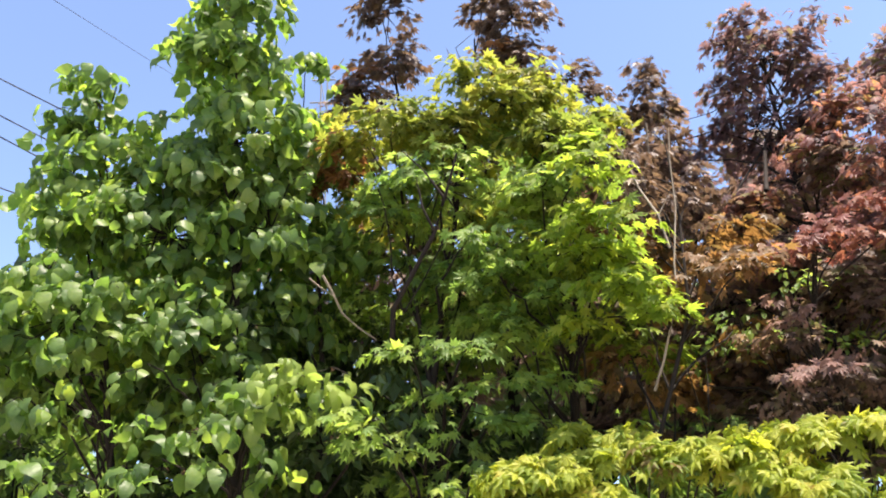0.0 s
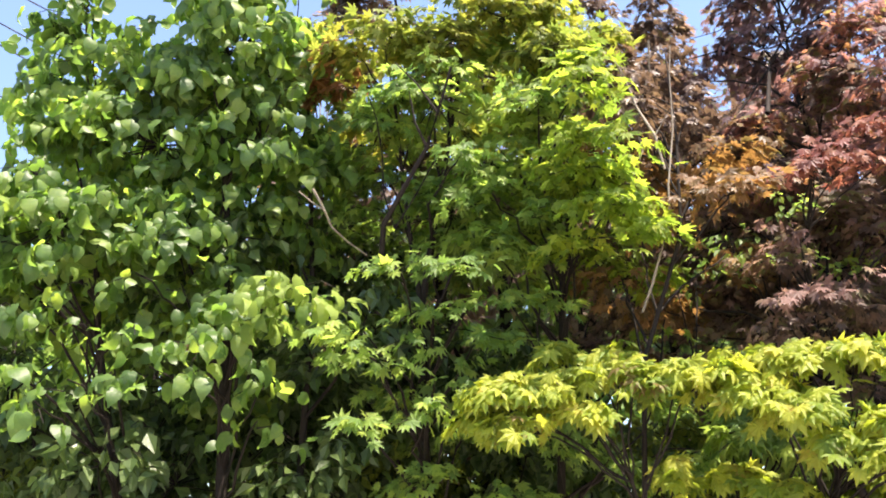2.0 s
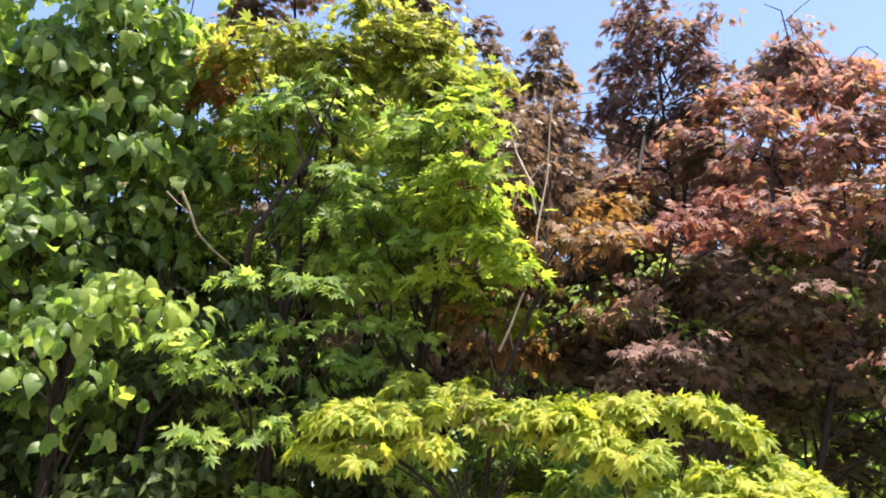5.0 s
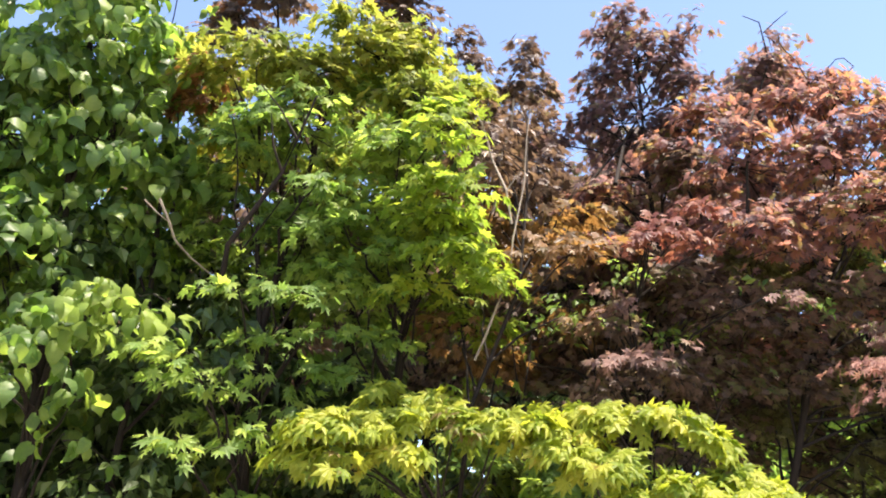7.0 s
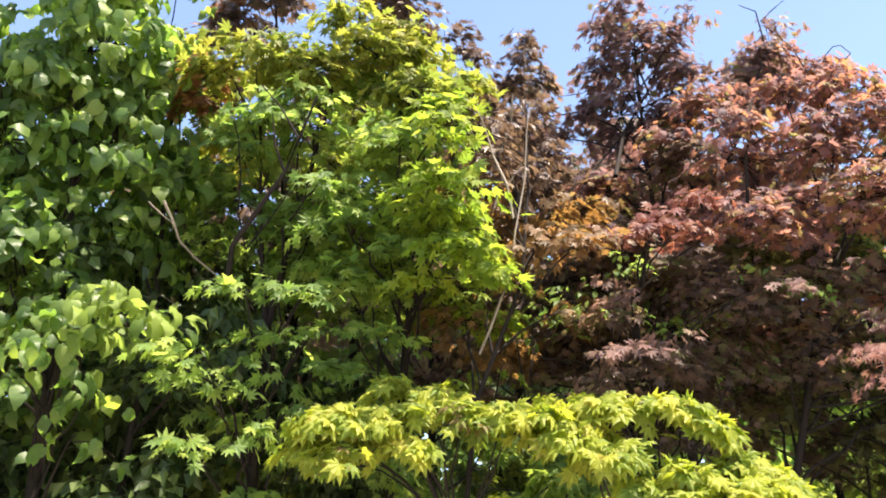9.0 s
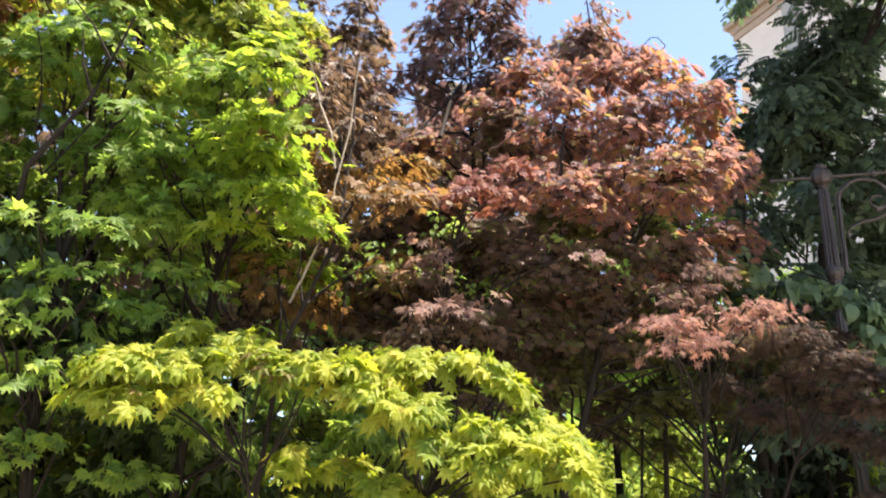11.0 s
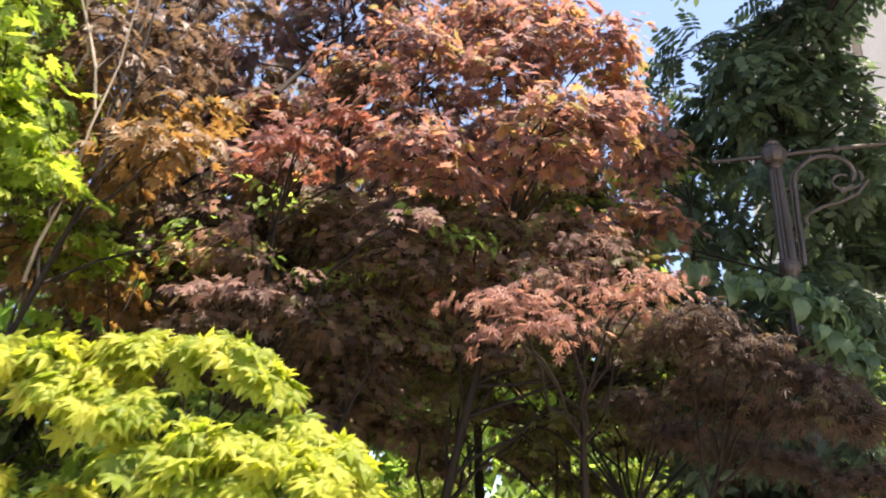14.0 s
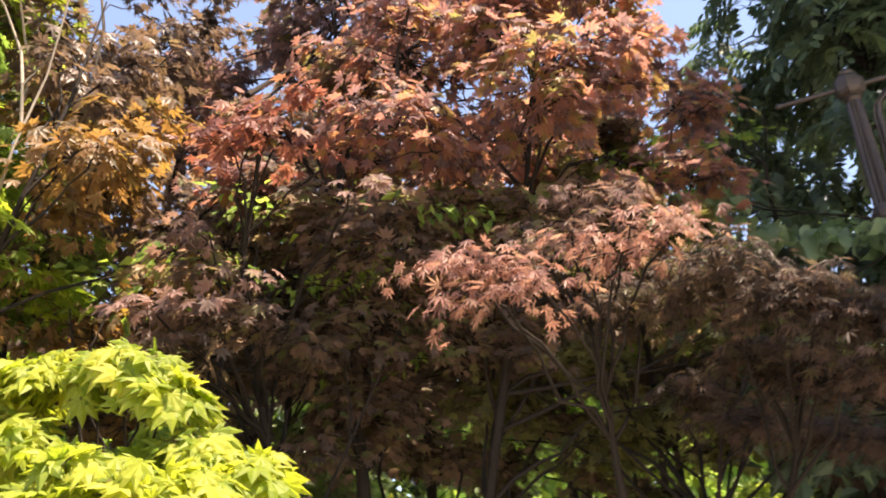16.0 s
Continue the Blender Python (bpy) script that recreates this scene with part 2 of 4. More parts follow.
def tube(name, path, material, parent, sides=7, label=""):
    v, q = tube_arrays([path], sides)
    return tagged(under(new(name, quick_mesh(name, v, q, material, True)), parent), label)


def bent(a, b, r0, r1, rng, n=7, sag=0.0, wobble=0.04):
    """A path from a to b with a natural bend."""
    a, b = np.array(a, float), np.array(b, float)
    s = np.linspace(0, 1, n)[:, None]
    p = a + (b - a) * s
    size = np.linalg.norm(b - a)
    bow = rng.normal(size=3) * wobble * size
    p = p + np.sin(np.pi * s) * bow + np.array([0, 0, 1.0]) * np.sin(np.pi * s) * sag * size
    p[1:-1] += rng.normal(size=(n - 2, 3)) * wobble * 0.25 * size
    return np.hstack([p, r0 + (r1 - r0) * s ** 0.8])


# ---- leaves ----
def maple_leaf():
    """Seven narrow lobes, keeled and bent down to their tips; y is the tip's way, z the face. One metre from heart to tip."""
    v, q = [(0, -0.02, 0)], []
    for ang, size in ((0, 1.0), (34, 0.93), (-34, 0.93), (70, 0.72), (-70, 0.72), (116, 0.40), (-116, 0.40)):
        a = radians(ang)
        d, s = np.array((math.sin(a), math.cos(a))), np.array((math.cos(a), -math.sin(a)))
        for along, side in ((0.46, -0.165), (1.0, 0.0), (0.46, 0.165)):
            p = d * size * along + s * side * size
            v.append((p[0], p[1], -0.30 * (size * along) ** 2 - 0.25 * abs(side) * (along < 0.5) + 0.03))
        k = len(v)
        q.append((0, k - 1, k - 2, k - 3))
    return np.array(v), np.array(q)


def keeled_leaf():
    """A maple leaf with broader lobes, each folded along its midrib and arching down to a fine tip."""
    v, q = [(0, -0.02, 0)], []
    for ang, size in ((0, 1.0), (36, 0.95), (-36, 0.95), (74, 0.76), (-74, 0.76), (120, 0.44), (-120, 0.44)):
        a = radians(ang)
        d, s = np.array((math.sin(a), math.cos(a))), np.array((math.cos(a), -math.sin(a)))
        for along, side, up in ((0.50, -0.185, -0.03), (0.56, 0.0, 0.045), (1.0, 0.0, -0.06), (0.50, 0.185, -0.03)):
            p = d * size * along + s * side * size
            v.append((p[0], p[1], -0.26 * (size * along) ** 2 + up * size))
        k = len(v)
        q += [(0, k - 3, k - 2, k - 4), (0, k - 1, k - 2, k - 3)]
    return np.array(v), np.array(q)


def heart_leaf():
    """A pointed heart-shaped blade that leaves its stalk level and arches over to hang from its shoulder."""
    rim = ((0.13, -0.10), (0.30, 0.0), (0.38, 0.22), (0.33, 0.50), (0.19, 0.78))
    mid = (0.0, 0.12, 0.33, 0.56, 0.82)

    def arch(x, y):
        a = 0.15 - 1.45 * np.clip(y, 0, 1.2)
        out = y if y < 0 else (math.sin(0.15) - math.sin(a)) / 1.45
        down = 0.15 * y if y < 0 else (math.cos(a) - math.cos(0.15)) / 1.45
        side = 0.22 * abs(x) - 1.0 * x * x + 0.04 * math.sin(11 * y + 5 * x)
        return (x, out - side * math.sin(a), down + side * math.cos(a))

    v = [arch(0, y) for y in mid] + [arch(0, 1.16)]
    q = []
    for sgn in (-1, 1):
        k = len(v)
        v += [arch(sgn * x, y) for x, y in rim]
        for f in [(n, n + 1, k + n + 1, k + n) for n in range(4)]:
            q.append(f if sgn > 0 else f[::-1])
        v.append(arch(sgn * 0.07, 0.99))
        f = (4, 5, len(v) - 1, k + 4)
        q.append(f if sgn > 0 else f[::-1])
    return np.array(v), np.array(q)


def pinnate_leaf():
    """Paired oval leaflets that hang from an arching rachis."""
    v, q = [], []
    n = 5
    for i in range(n + 1):
        s = 0.12 + 0.88 * i / n
        z = 0.10 * s - 0.55 * s * s
        for sgn in ((-1, 1) if i < n else (0,)):
            size = 0.40 * (1 - 0.35 * abs(s - 0.5))
            d = np.array((sgn * 0.86, 0.42 if sgn else 1.0, -0.42))
            d /= np.linalg.norm(d)
            w = np.cross(d, (0, 0.3, 1.0))
            w /= np.linalg.norm(w)
            o = np.array((0, s, z))
            k = len(v)
            sag = np.array((0, 0, -0.03))
            v += [o, o + d * size * 0.28 + w * 0.075, o + d * size * 0.66 + w * 0.085 + sag, o + d * size + 2 * sag,
                  o + d * size * 0.66 - w * 0.085 + sag, o + d * size * 0.28 - w * 0.075]
            q += [(k, k + 5, k + 4, k + 1), (k + 1, k + 4, k + 3, k + 2)]
    k = len(v)
    for i in range(5):
        s = i / 4
        z = 0.10 * s - 0.55 * s * s
        v += [np.array((-0.008, s, z + 0.004)), np.array((0.008, s, z + 0.004))]
    for i in range(4):
        q.append((k + 2 * i, k + 2 * i + 1, k + 2 * i + 3, k + 2 * i + 2))
    return np.array(v), np.array(q)


def plain_leaf():
    """A small oval blade, folded along its midrib."""
    v = [(0, 0, 0), (0.30, 0.42, 0.07), (0, 1.0, -0.16), (-0.30, 0.42, 0.07)]
    return np.array(v), np.array([(0, 1, 2, 3)])


def fine_leaf():
    """A finely cut leaf of seven thread-like lobes, as on cut-leaved maples."""
    v, q = maple_leaf()
    v = v.copy()
    for k in range(7):
        a, b = v[1 + 3 * k], v[3 + 3 * k]
        mid = (a + b) / 2
        v[1 + 3 * k], v[3 + 3 * k] = mid + (a - mid) * 0.62, mid + (b - mid) * 0.62
    v[:, 2] *= 1.5
    return v, q


PLAIN, FINE = plain_leaf(), fine_leaf()
MAPLE, KEELED, HEARTED, PINNATE = maple_leaf(), keeled_leaf(), heart_leaf(), pinnate_leaf()


def unit(a):
    return a / (np.linalg.norm(a, axis=-1, keepdims=True) + 1e-9)


def leaf_frames(tip, face):
    """Turns whose y is the tip's way and whose z is near the face's way."""
    y = unit(tip)
    x = unit(np.cross(y, face))
    z = np.cross(x, y)
    return np.stack([x, y, z], -1)


def cloud(name, kind, pos, turn, size, material):
    v, q = kind
    pts = np.einsum("nij,vj->nvi", turn, v) * size[:, None, None] + pos[:, None]
    quads = (q[None] + (np.arange(len(pos)) * len(v))[:, None, None]).reshape(-1, 4)
    return quick_mesh(name, pts.reshape(-1, 3), quads, material, len(q) == 10)


def sprays(clumps, axis, rng, dense, reach, leaf, style):
    """Leaves set on short drooping sprays all over the clumps. Returns places, turns, sizes and the sprays' twigs."""
    P, T, F, S, twigs = [], [], [], [], []
    for cx, cy, cz, r in clumps:
        c = np.array((cx, cy, cz))
        n = max(2, int(dense * r * r))
        u = unit(rng.normal(size=(n, 3)) + (0, 0, 0.25))
        body = max(0.3 * r, r - 0.55 * reach - 0.3 * leaf)
        p = c + u * (body * rng.uniform(0.15, 1.0, (n, 1)) ** 0.6) * (1, 1, style.get("flat", 0.9))
        away = p - np.array((axis[0], axis[1], cz))
        away[:, 2] = 0
        o = unit(unit(away) * 0.5 + u * (0.9, 0.9, 0) + rng.normal(size=(n, 3)) * (0.35, 0.35, 0.0) + 1e-6)
        for k in range(n):
            lat = np.array((-o[k, 1], o[k, 0], 0))
            m = rng.integers(*style["leaves"])
            s = np.sort(rng.uniform(0, 1, m))
            l = rng.uniform(-1, 1, m) * (0.35 + 0.65 * s)
            drop = style["droop"] * rng.uniform(0.6, 1.4)
            pos = p[k] + np.outer(s * reach, o[k]) + np.outer(l * reach * 0.55, lat)
            pos[:, 2] += 0.25 * reach * s - drop * reach * s * s + rng.normal(size=m) * 0.012
            down = style["hang"] * rng.uniform(0.2, 1.5, m)
            tip = np.outer(0.55 + 0.5 * s, o[k]) + np.outer(l * 0.9, lat) + rng.normal(size=(m, 3)) * style["loose"]
            tip[:, 2] -= down
            face = np.array((0, 0, 1.0)) + o[k] * style["lean"] + rng.normal(size=(m, 3)) * style["loose"]
            P.append(pos), T.append(tip), F.append(face)
            S.append(leaf * rng.uniform(0.65, 1.2, m))
            if k % 2 == 0:
                end = p[k] + o[k] * reach * 0.8 + (0, 0, -drop * reach * 0.3)
                midp = p[k] + o[k] * reach * 0.3 + (0, 0, 0.04 * reach)
                twigs.append([(*(c * 0.85 + p[k] * 0.15), 0.0035), (*p[k], 0.0025), (*midp, 0.002), (*end, 0.0012)])
    return np.concatenate(P), leaf_frames(np.concatenate(T), np.concatenate(F)), np.concatenate(S), twigs


MAPLE_STYLE = dict(leaves=(6, 12), droop=0.55, hang=0.75, loose=0.36, lean=0.6)
HEART_STYLE = dict(leaves=(5, 9), droop=0.75, hang=1.15, loose=0.68, lean=0.55)
PINNATE_STYLE = dict(leaves=(2, 4), droop=0.4, hang=0.45, loose=0.3, lean=0.2)


def grow(name, label, category, base, stems, crowns, kind, style, leaf, reach, dense, seed, bark=BARK, singles=300, back=0.7, group="", girth=0.75):
    """A tree: stems from the ground, a branch to every clump, sprays of leaves, and crowns of leaves by (clumps, material)."""
    rng = np.random.default_rng(seed)
    tree = thing(name, base, label, category, group)
    tops = []
    for path in stems:
        path = np.asarray(path, float)
        path[:, 3] *= girth
        tube("trunk", path, bark, tree, 9)
        tops.append(path)
    joints = np.array([a + (b - a) * f for path in tops for a, b in zip(path, path[1:]) for f in np.linspace(0, 1, 9)])
    twig_paths = []
    leaves = []
    for clumps, mat, *how in crowns:
        fill, behind, lobes = (*how, style.get("lobes", 2))[:3] if how else (1.0, back, style.get("lobes", 2))
        all_clumps = list(clumps)
        for x, y, z, r in clumps:
            if rng.random() < behind:
                away = unit(np.array((x, y)))
                all_clumps.append((x + away[0] * 0.45 + rng.normal() * 0.06, y + away[1] * 0.45 + rng.normal() * 0.06, z - 0.05 - abs(rng.normal()) * 0.12, r * 1.05))
        for x, y, z, r in clumps:
            for _ in range(lobes):
                d = unit(rng.normal(size=3)) * r * rng.uniform(0.5, 0.95)
                all_clumps.append((x + d[0], y + d[1], z + style.get("flat", 0.9) * d[2], r * rng.uniform(0.35, 0.6)))
        for x, y, z, r in clumps:
            low = joints[joints[:, 2] < z - 0.12]
            low = low if len(low) else joints[:1]
            start = low[np.argmin(np.linalg.norm(low[:, :3] - (x, y, z - 0.35), axis=1))]
            tube("branch", bent(start[:3], (x, y, z + 0.3 * r), min(0.008, start[3] * 0.7), 0.0025, rng, 8, 0.08, 0.06), bark, tree, 6)
        pos, turn, size, tw = sprays(all_clumps, base, rng, dense * fill, reach, leaf, style)
        twig_paths += tw
        leaves.append((pos, turn, size, mat))
    v, q = tube_arrays(twig_paths, 3)
    tagged(under(new("twig_mass", quick_mesh("twig_mass", v, q, bark)), tree), "thin leafy twigs", kind="stuff")
    total = sum(len(x[0]) for x in leaves)
    for pos, turn, size, mat in leaves:
        order = np.argsort(pos[:, 1])
        own = int(singles * len(pos) / total)
        near, rest = order[:own], order[own:]
        crown = tagged(under(new("crown", cloud("crown", kind, pos[rest], turn[rest], size[rest], mat)), tree), kind="stuff")
        one = quick_mesh("leaf", kind[0], kind[1], mat, len(kind[1]) == 10)
        for k in near:
            lf = new("leaf", one)
            lf.parent = crown
            m = Matrix(turn[k].tolist()).to_4x4()
            lf.matrix_basis = Matrix.Translation(pos[k]) @ m @ Matrix.Scale(size[k], 4)
    return tree


# ---- ground ----
def ground():
    bm = bmesh.new()
    steps = [-900, -200, -60, -25] + [k * 1.0 for k in range(-12, 22)] + [30, 60, 200, 900]
    grid = [[bm.verts.new((x, y, 0.03 * noise.noise((x * 0.7, y * 0.7, 0.0)) if max(abs(x), abs(y)) < 30 else 0.0)) for x in steps] for y in steps]
    for j in range(len(steps) - 1):
        for i in range(len(steps) - 1):
            bm.faces.new((grid[j][i], grid[j][i + 1], grid[j + 1][i + 1], grid[j + 1][i]))
    tagged(part("ground", bm, SOIL, smooth=True), "unseen garden ground, made pale to bounce light up under the leaves", "ground", kind="structure")


ground()


# ---- the trees ----
# clumps of foliage: x, y, z, radius
HEART_TOP = [(-0.80, 2.75, 4.29, 0.16), (-0.82, 2.90, 4.11, 0.21), (-0.83, 3.01, 3.90, 0.25), (-0.79, 3.06, 3.58, 0.32), (-0.98, 3.08, 3.46, 0.22), (-1.38, 2.95, 3.70, 0.12), (-1.37, 3.00, 3.50, 0.18), (-1.24, 3.09, 3.69, 0.10), (-1.26, 3.12, 3.44, 0.15), (-0.59, 3.32, 4.15, 0.08), (-0.60, 3.30, 3.83, 0.11), (-0.53, 3.25, 3.54, 0.15), (-1.48, 2.96, 3.64, 0.07), (-1.47, 3.05, 3.41, 0.08), (-1.47, 3.10, 3.21, 0.08), (-1.42, 2.92, 3.82, 0.06), (-1.34, 2.97, 3.80, 0.06), (-1.58, 3.08, 3.02, 0.10)]
HEART_MID = [(-1.37, 3.05, 3.24, 0.20), (-1.09, 3.10, 3.16, 0.34), (-0.70, 3.18, 3.21, 0.34), (-1.58, 3.07, 2.90, 0.19), (-1.36, 2.93, 2.76, 0.32), (-1.01, 3.18, 2.77, 0.33), (-0.66, 3.31, 2.93, 0.22), (-1.74, 2.96, 2.64, 0.21), (-0.73, 3.07, 2.50, 0.20), (-1.57, 3.52, 2.79, 0.13), (-1.73, 3.49, 2.66, 0.13), (-1.70, 3.05, 2.82, 0.15), (-1.85, 3.05, 2.62, 0.17)]
HEART_LOW = [(-0.76, 2.84, 2.31, 0.07), (-0.82, 2.83, 2.29, 0.05), (-1.16, 2.70, 2.12, 0.08), (-1.22, 2.63, 2.04, 0.08), (-1.03, 2.74, 2.16, 0.07), (-0.93, 2.77, 2.17, 0.08), (-0.77, 2.82, 2.17, 0.07), (-0.67, 2.86, 2.23, 0.08), (-1.26, 2.76, 2.38, 0.08), (-1.17, 2.81, 2.34, 0.08), (-1.05, 2.86, 2.33, 0.09), (-1.04, 2.86, 2.52, 0.08), (-0.40, 2.93, 2.41, 0.07), (-1.37, 2.72, 2.37, 0.10), (-1.33, 2.67, 2.18, 0.08), (-1.20, 2.86, 2.50, 0.09), (-1.33, 2.79, 2.55, 0.09), (-0.91, 2.96, 2.52, 0.06), (-0.60, 2.91, 2.01, 0.08), (-0.59, 3.00, 2.16, 0.07)]
HEART_FLUSH = [(-0.53, 2.79, 2.48, 0.06), (-0.59, 2.78, 2.42, 0.05), (-0.46, 2.81, 2.44, 0.06), (-0.57, 2.80, 2.34, 0.04)]
GREEN_TOP = [(0.16, 3.00, 3.79, 0.15), (-0.16, 3.02, 3.59, 0.19), (0.32, 3.01, 3.67, 0.23), (0.64, 2.97, 3.56, 0.13), (-0.31, 3.05, 3.53, 0.11), (0.03, 3.03, 3.58, 0.19), (0.46, 2.95, 3.45, 0.19), (-0.16, 3.16, 3.65, 0.11), (0.14, 3.12, 3.72, 0.11), (0.47, 3.05, 3.71, 0.11), (-0.32, 3.20, 3.56, 0.09)]
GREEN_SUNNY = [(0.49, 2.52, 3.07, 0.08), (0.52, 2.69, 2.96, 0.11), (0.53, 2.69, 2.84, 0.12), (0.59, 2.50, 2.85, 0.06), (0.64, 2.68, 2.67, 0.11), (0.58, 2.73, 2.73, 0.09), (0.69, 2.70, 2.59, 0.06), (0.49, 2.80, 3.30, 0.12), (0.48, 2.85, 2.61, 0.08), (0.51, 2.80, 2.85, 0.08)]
GREEN_MID = [(0.01, 3.02, 3.30, 0.27), (-0.22, 3.12, 3.21, 0.20), (0.33, 2.99, 3.22, 0.20), (0.27, 3.04, 3.02, 0.22), (0.57, 2.97, 2.95, 0.19), (-0.19, 3.31, 3.06, 0.18), (0.41, 3.22, 2.80, 0.18), (0.09, 3.21, 2.91, 0.21), (0.39, 2.79, 3.15, 0.17), (0.11, 2.80, 2.97, 0.06), (0.19, 2.89, 2.85, 0.08), (0.35, 2.87, 2.74, 0.09), (0.23, 2.92, 2.64, 0.08), (0.26, 3.20, 3.60, 0.16), (0.06, 3.25, 3.63, 0.14), (0.44, 3.16, 3.55, 0.14), (-0.07, 3.34, 3.46, 0.14), (0.37, 3.16, 3.74, 0.11)]
GREEN_LOW = [(-0.13, 2.79, 2.53, 0.07), (-0.01, 2.80, 2.53, 0.07), (0.11, 2.81, 2.52, 0.07), (-0.32, 2.78, 2.31, 0.07), (-0.24, 2.82, 2.29, 0.07), (-0.27, 2.81, 2.23, 0.05), (-0.04, 2.81, 2.06, 0.07), (-0.04, 2.82, 2.01, 0.06), (-0.25, 2.80, 2.01, 0.07), (-0.06, 2.87, 2.28, 0.06), (0.10, 2.94, 2.43, 0.07), (0.26, 2.98, 2.45, 0.08), (0.15, 2.97, 2.30, 0.08), (0.31, 3.01, 2.32, 0.08), (0.40, 2.97, 2.44, 0.07), (0.04, 2.93, 2.24, 0.07), (0.24, 2.95, 2.16, 0.08), (0.08, 2.95, 2.15, 0.06), (-0.18, 2.88, 2.19, 0.06), (-0.02, 2.94, 2.42, 0.06), (0.41, 3.01, 2.28, 0.06), (0.33, 3.03, 2.63, 0.09), (0.15, 3.05, 2.73, 0.10)]
BUSH_FAR = [(0.89, 2.57, 2.13, 0.05), (0.97, 2.54, 2.15, 0.06), (1.04, 2.48, 2.14, 0.06), (1.11, 2.44, 2.13, 0.06), (1.18, 2.39, 2.12, 0.06), (1.25, 2.34, 2.09, 0.06), (0.39, 2.72, 2.21, 0.04), (0.57, 2.67, 2.19, 0.05), (1.28, 2.31, 2.05, 0.03)]
BUSH_TOP = [(0.61, 2.60, 2.12, 0.08), (0.71, 2.56, 2.11, 0.08), (0.81, 2.51, 2.08, 0.08), (0.90, 2.45, 2.04, 0.08), (0.98, 2.41, 2.00, 0.07), (1.05, 2.36, 1.98, 0.06), (0.13, 2.67, 2.00, 0.05), (0.18, 2.66, 2.08, 0.07), (0.27, 2.65, 2.10, 0.08), (0.35, 2.63, 2.07, 0.08), (0.42, 2.61, 2.01, 0.07), (0.47, 2.64, 2.12, 0.05), (0.22, 2.63, 1.98, 0.05), (1.11, 2.29, 1.93, 0.04), (1.18, 2.23, 1.92, 0.05), (1.26, 2.19, 1.88, 0.04), (1.32, 2.14, 1.85, 0.04), (1.36, 2.10, 1.82, 0.03), (1.37, 2.09, 1.76, 0.03), (1.24, 2.20, 1.81, 0.04), (1.17, 2.25, 1.84, 0.04), (1.05, 2.34, 1.88, 0.04), (1.40, 2.24, 1.92, 0.05), (1.44, 2.25, 1.85, 0.04), (1.34, 2.31, 1.96, 0.05), (1.37, 2.20, 1.88, 0.05)]
BUSH_LOW = [(1.01, 2.60, 1.76, 0.09), (1.13, 2.57, 1.70, 0.10), (1.25, 2.54, 1.80, 0.09), (1.30, 2.51, 1.70, 0.10), (0.78, 2.75, 1.70, 0.06), (0.92, 2.67, 1.67, 0.07), (1.12, 2.47, 1.58, 0.12), (1.36, 2.49, 1.73, 0.07), (0.46, 2.98, 2.06, 0.07), (1.06, 3.02, 2.10, 0.10), (1.23, 2.99, 2.06, 0.10), (1.02, 2.93, 1.96, 0.13), (1.19, 2.90, 1.93, 0.12), (1.36, 2.95, 2.00, 0.09), (1.45, 2.95, 1.95, 0.07), (0.77, 2.80, 1.86, 0.07), (0.92, 2.76, 1.83, 0.08), (1.34, 3.11, 2.10, 0.07), (1.41, 3.10, 2.03, 0.07), (1.19, 3.10, 2.18, 0.06)]
BRONZE_TOP = [(-0.23, 3.57, 4.68, 0.19), (-0.18, 3.73, 4.49, 0.17), (-0.37, 3.74, 4.29, 0.14), (0.45, 3.59, 4.63, 0.24), (0.50, 3.72, 4.45, 0.20), (0.73, 3.75, 4.35, 0.11), (1.11, 3.58, 4.28, 0.07), (1.10, 3.66, 4.18, 0.08), (1.07, 3.75, 4.06, 0.10), (1.08, 3.75, 3.85, 0.12), (-0.49, 3.77, 3.86, 0.12), (0.34, 3.49, 4.76, 0.16), (-0.19, 3.47, 4.80, 0.14), (0.86, 3.72, 4.18, 0.11), (0.17, 4.03, 4.05, 0.38), (0.70, 3.98, 3.82, 0.40), (-0.47, 3.95, 3.54, 0.18), (-0.50, 3.95, 3.29, 0.20), (-0.57, 3.93, 3.05, 0.17), (-0.39, 3.93, 3.10, 0.17)]
RUST_SPRAYS = [(-0.41, 3.18, 3.58, 0.09), (-0.36, 3.16, 3.62, 0.06), (-0.44, 3.22, 3.50, 0.07), (-0.37, 3.24, 3.48, 0.06), (-0.39, 3.81, 4.36, 0.11), (-0.30, 3.78, 4.41, 0.09), (0.39, 3.74, 4.47, 0.09)]
BRONZE_DEEP = [(0.24, 3.92, 3.11, 0.13), (0.49, 3.90, 3.11, 0.13), (-0.49, 3.71, 4.08, 0.11), (-0.31, 3.76, 3.85, 0.13), (0.01, 3.77, 3.46, 0.14), (-0.31, 3.78, 3.15, 0.12), (-0.31, 3.87, 3.43, 0.17), (-0.11, 3.81, 3.59, 0.17), (0.08, 3.93, 3.35, 0.17), (0.35, 3.97, 3.24, 0.17), (0.48, 3.80, 3.59, 0.17), (-0.38, 3.90, 3.10, 0.14), (-0.15, 3.90, 3.16, 0.15), (0.57, 3.90, 3.36, 0.16), (0.23, 3.91, 3.62, 0.16), (0.11, 3.94, 3.06, 0.17), (2.40, 3.26, 3.47, 0.15), (2.53, 3.23, 3.35, 0.16), (2.33, 3.38, 3.34, 0.15), (1.05, 4.36, 3.51, 0.15), (1.28, 4.08, 4.33, 0.15)]
ORANGE_TIPS = [(2.89, 3.01, 2.40, 0.03), (2.91, 3.01, 2.38, 0.02)]
